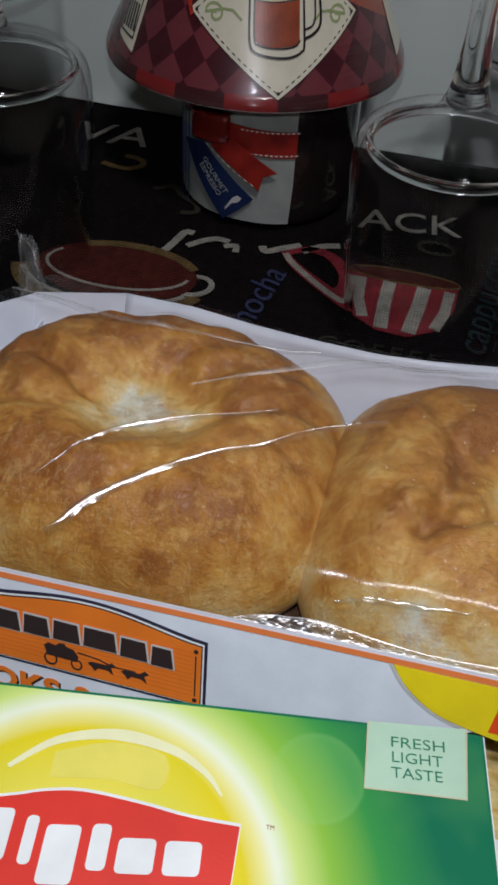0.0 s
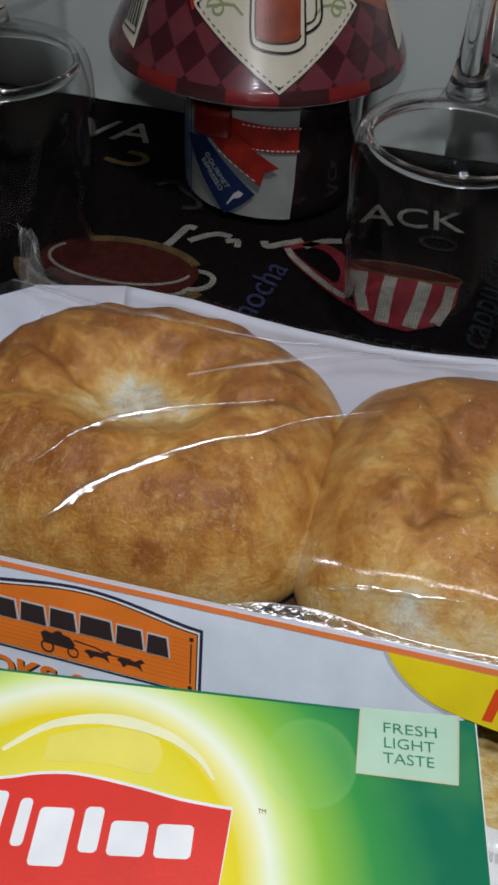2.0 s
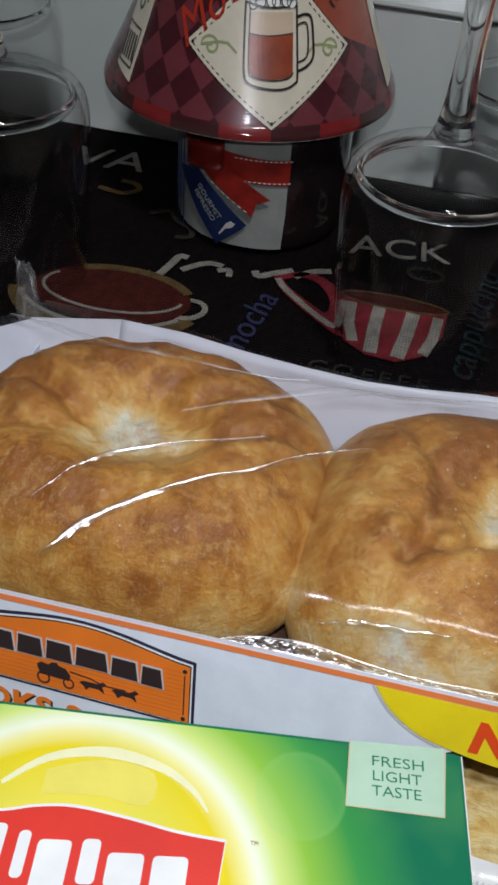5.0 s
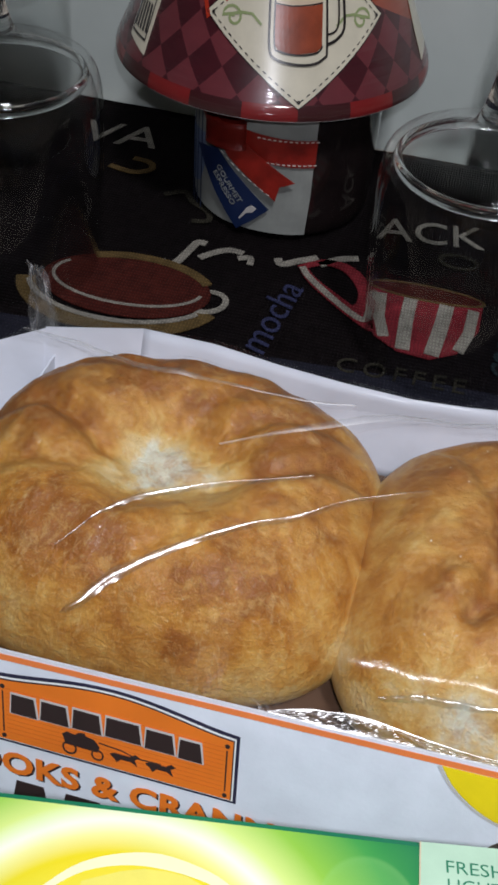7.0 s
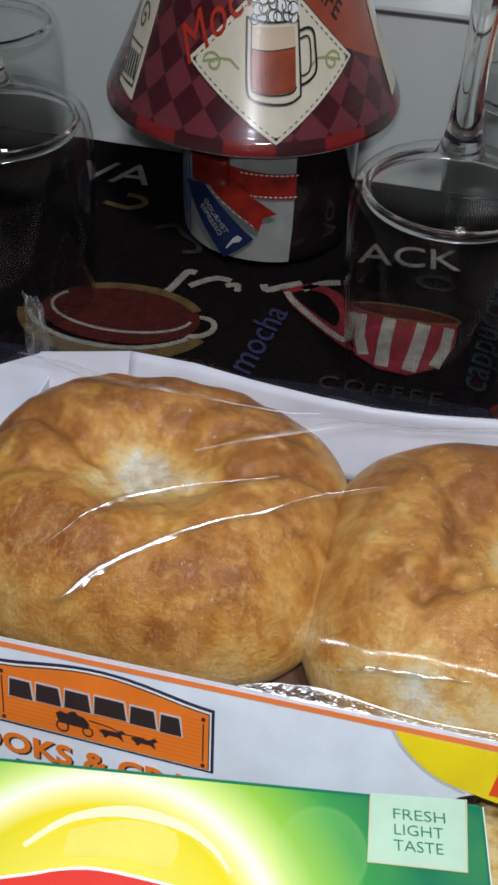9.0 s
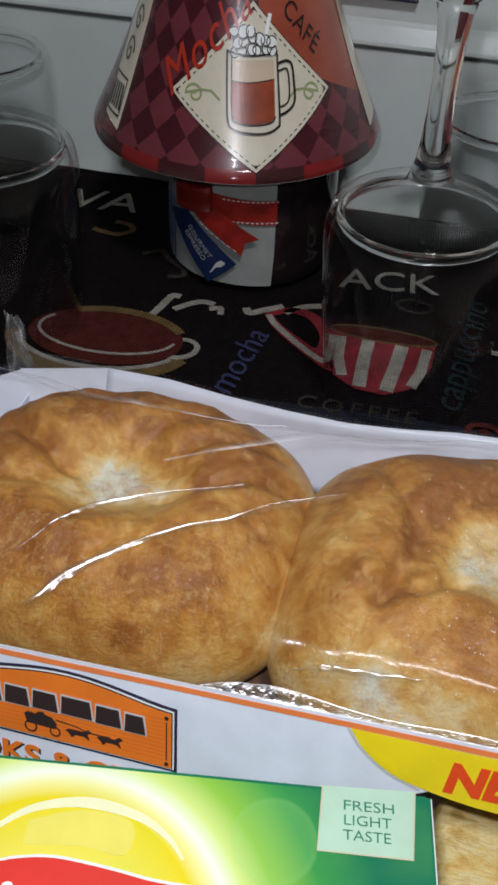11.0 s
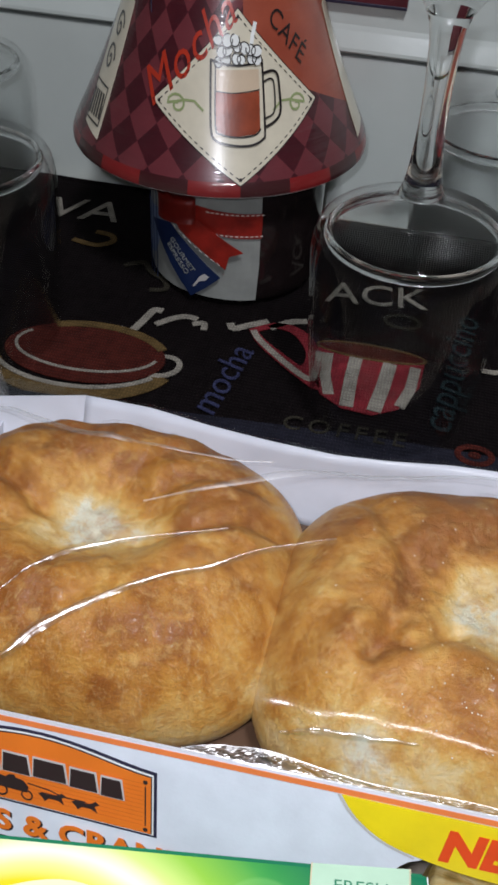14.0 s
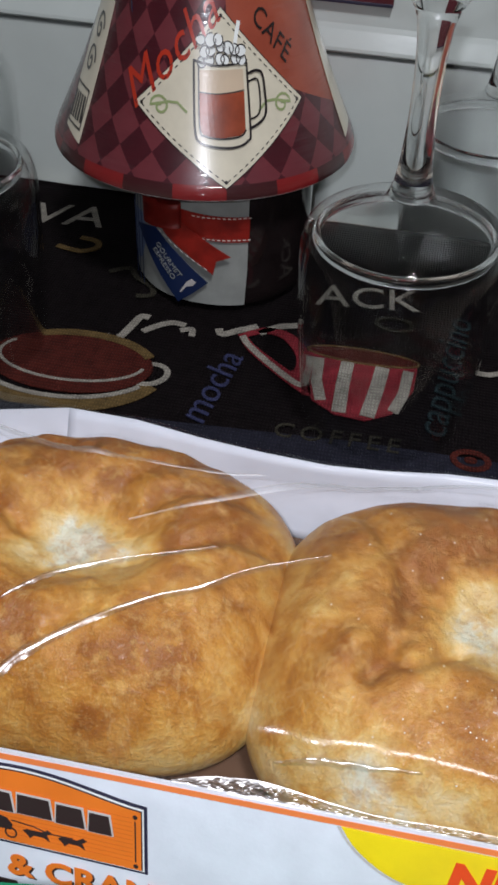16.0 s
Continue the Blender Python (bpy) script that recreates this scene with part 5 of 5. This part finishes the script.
# ---------- tea box ----------
TC = Vector((0.1306, 0.1177))
TTURN, TTOP = 8.9, 0.1030
tea = thing("tea_box", (0.05, 0.05, -0.0029), "green and yellow cardboard tea box lying face up", "box")
tb = box(-0.172, 0.0, -0.112, 0.0, -0.0029, TTOP, 0.0008, 2)
TEAM = pose(TC.x, TC.y, 0, 0, 0, TTURN)
body = part("carton", move(tb, TEAM), TEA_SIDE, tea)


def tea_flat(points, lift, thick=0.00012):
    return move(prism(points, thick), pose(0, 0, TTOP + lift))


def tea_pt(x, y):
    v = TEAM @ Vector((x, y, 0))
    return (v.x, v.y)


face = part("printed_face", tea_flat([tea_pt(-0.1712, -0.1112), tea_pt(-0.0008, -0.1112), tea_pt(-0.0008, -0.0008), tea_pt(-0.1712, -0.0008)], 0.0001), TEA, tea, "printed face with a yellow sun on green")
part("flap_seam", move(box(-0.171, -0.001, 0.0, 0.0007, 0.006, TTOP - 0.0012, 0.0002), TEAM), TEA_SIDE, tea)
part("worn_edge", move(box(-0.0002, 0.0001, -0.1115, -0.0005, TTOP - 0.0006, TTOP + 0.00025, 0.0001), TEAM), PRINT_WHITE, tea, "whitish worn edge")
bad = part("mint_badge", tea_flat([(0.1027, 0.1136), (0.1263, 0.1179), (0.1277, 0.1003), (0.1043, 0.0968)], 0.0003), BADGE, tea, "pale mint badge with green words")
part("badge_edge", move(stroke([(0.1027, 0.1136), (0.1043, 0.0968), (0.1277, 0.1003), (0.1263, 0.1179)], 0.0004, 0.0001), pose(0, 0, TTOP + 0.0005)), BADGE_EDGE, bad)
for text, x, y in (("FRESH", 0.1152, 0.1108), ("LIGHT", 0.1155, 0.1070), ("TASTE", 0.1158, 0.1032)):
    bm = fitted(lettering(text, 0.0037, 0.0001, 0.0, -0.00002), 0.0128 if text == "FRESH" else 0.0120, 0.0026)
    part("badge_word", move(bm, pose(x, y, TTOP + 0.0005, 0, 0, 9.0)), GREEN_TEXT, bad)
# red flag with a white edge, and the name on it as plain white blocks
flag_top = smooth_line([(-0.0400, 0.0560), (0.0000, 0.0640), (0.0262, 0.0732), (0.0340, 0.0765), (0.0430, 0.0789), (0.0566, 0.0796), (0.0675, 0.0796), (0.0788, 0.0806)], 4)
part("flag_edge", tea_flat([(0.0812, 0.0560)] + [(-0.0400, 0.0300)] + [(x, y + 0.0008) for x, y in flag_top] + [(0.0790, 0.0812)], 0.0003), PRINT_WHITE, face)
flag = part("red_flag", tea_flat([(0.0810, 0.0570), (-0.0395, 0.0310)] + flag_top, 0.0005), RED_FLAG, tea, "red flag with plain white name blocks")
up = Vector((-math.sin(radians(9)), math.cos(radians(9)), 0))
ri = Vector((math.cos(radians(13)), math.sin(radians(13)), 0))


def block(x, y, w, h, lean=0.0):
    o = Vector((x, y, 0))
    pts = [o, o + ri * w, o + ri * (w + lean) + up * h, o + ri * lean + up * h]
    bm = prism([(p.x, p.y) for p in pts], 0.00012)
    return move(bm, pose(0, 0, TTOP + 0.0008))


for x, y, w, h in ((0.0262, 0.0590, 0.0058, 0.0112), (0.0348, 0.0604, 0.0028, 0.0104), (0.0400, 0.0577, 0.0076, 0.0124), (0.0492, 0.0630, 0.0042, 0.0098), (0.0553, 0.0640, 0.0082, 0.0074), (0.0652, 0.0662, 0.0080, 0.0072)):
    bm = block(x, y, w, h)
    bmesh.ops.bevel(bm, geom=[e for e in bm.edges if abs(e.verts[0].co.z - e.verts[1].co.z) > 1e-5], offset=0.0011, segments=3, affect="EDGES", profile=0.5)
    part("name_block", bm, PRINT_WHITE, flag)
# pale sweeps across the sun
part("sun_sweep", move(stroke(smooth_line([(0.0240, 0.0800), (0.0323, 0.0888), (0.0450, 0.0938), (0.0588, 0.0938), (0.0680, 0.0905), (0.0731, 0.0862)], 5), tuple(0.0030 - 0.0026 * abs(i - 11) / 15 for i in range(26)), 0.0001), pose(0, 0, TTOP + 0.0003)), card("pale_sun_print", (0.85, 0.84, 0.50)), face)
part("sun_band", tea_flat(smooth_line([(0.0330, 0.0860), (0.0450, 0.0918), (0.0580, 0.0920), (0.0590, 0.0838), (0.0480, 0.0832), (0.0340, 0.0800)], 3), 0.00025), card("light_sun_print", (0.80, 0.71, 0.12)), face)
part("print_mark", move(lettering("TM", 0.0014, 0.0001), pose(0.0854, 0.0823, TTOP + 0.0003, 0, 0, 9)), COCOA, face)

# ---------- wrapped muffin beside the tea box ----------
muf = thing("wrapped_muffins", (0.190, 0.127, -0.0029), "pale golden muffins in clear film with a white label", "bread packet")
for zc, sd in ((0.0106, 1), (0.0375, 2)):
    bm = bmesh.new()
    crust_tone = bm.verts.layers.float.new("crust_tone")
    rows = []
    for j in range(15):
        a = math.pi * j / 14 - math.pi / 2
        rr = 0.044 + 0.009 * math.cos(a) ** 0.5 if abs(math.cos(a)) > 1e-6 else 0.044
        row = []
        for i in range(90):
            t = 2 * math.pi * i / 90
            r = rr + 0.0016 * noise.noise((math.cos(t) * 3, math.sin(t) * 3, a + sd * 4)) + 0.0006 * noise.noise((math.cos(t) * 14, math.sin(t) * 14, a * 4 + sd))
            v = bm.verts.new((0.1900 + r * math.cos(t), 0.1320 + 0.86 * r * math.sin(t), zc + 0.0134 * math.sin(a)))
            v[crust_tone] = 0.18 + 0.25 * math.sin(a)
            row.append(v)
        rows.append(row)
    for r0, r1 in zip(rows, rows[1:]):
        for i in range(90):
            k = (i + 1) % 90
            bm.faces.new((r0[i], r0[k], r1[k], r1[i]))
    bm.faces.new(rows[0][::-1])
    bm.faces.new(rows[-1])
    part("muffin", bm, MUFFIN, muf, smooth=True)
lab = part("white_label", sheet((0.1370, 0.0640, 0.0470), (0.2440, 0.0640, 0.0470), (0.2440, 0.1120, 0.0535), (0.1370, 0.1165, 0.0530), 0.0004, 20, 12, 0.0014), PRINT_WHITE, muf, "white film label with grey code bars")
for k in range(12):
    x = 0.1405 + k * 0.0016
    w = 0.0005 if k % 3 else 0.0009
    part("code_bar", sheet((x, 0.1065, 0.0541), (x + w, 0.1065, 0.0541), (x + w, 0.1090, 0.0545), (x, 0.1090, 0.0545), 0.0003, 1, 1), GREY_PRINT, lab)
# clear film pulled over the muffins
bm = bmesh.new()
rows = []
for j in range(31):
    row = []
    for i in range(41):
        x, y = 0.1360 + 0.108 * i / 40, 0.0900 + 0.060 * j / 30
        z = 0.0535 + 0.0016 * noise.noise((x * 60, y * 90, 2)) + 0.0010 * abs(noise.noise((x * 180, y * 150, 7))) - 0.010 * max(0, (0.112 - y) / 0.022)
        row.append(bm.verts.new((x, y, min(z, 0.0549))))
    rows.append(row)
for r0, r1 in zip(rows, rows[1:]):
    for i in range(40):
        bm.faces.new((r0[i], r0[i + 1], r1[i + 1], r1[i]))
part("clear_film", bm, FILM, muf, "thin clear film", smooth=True)
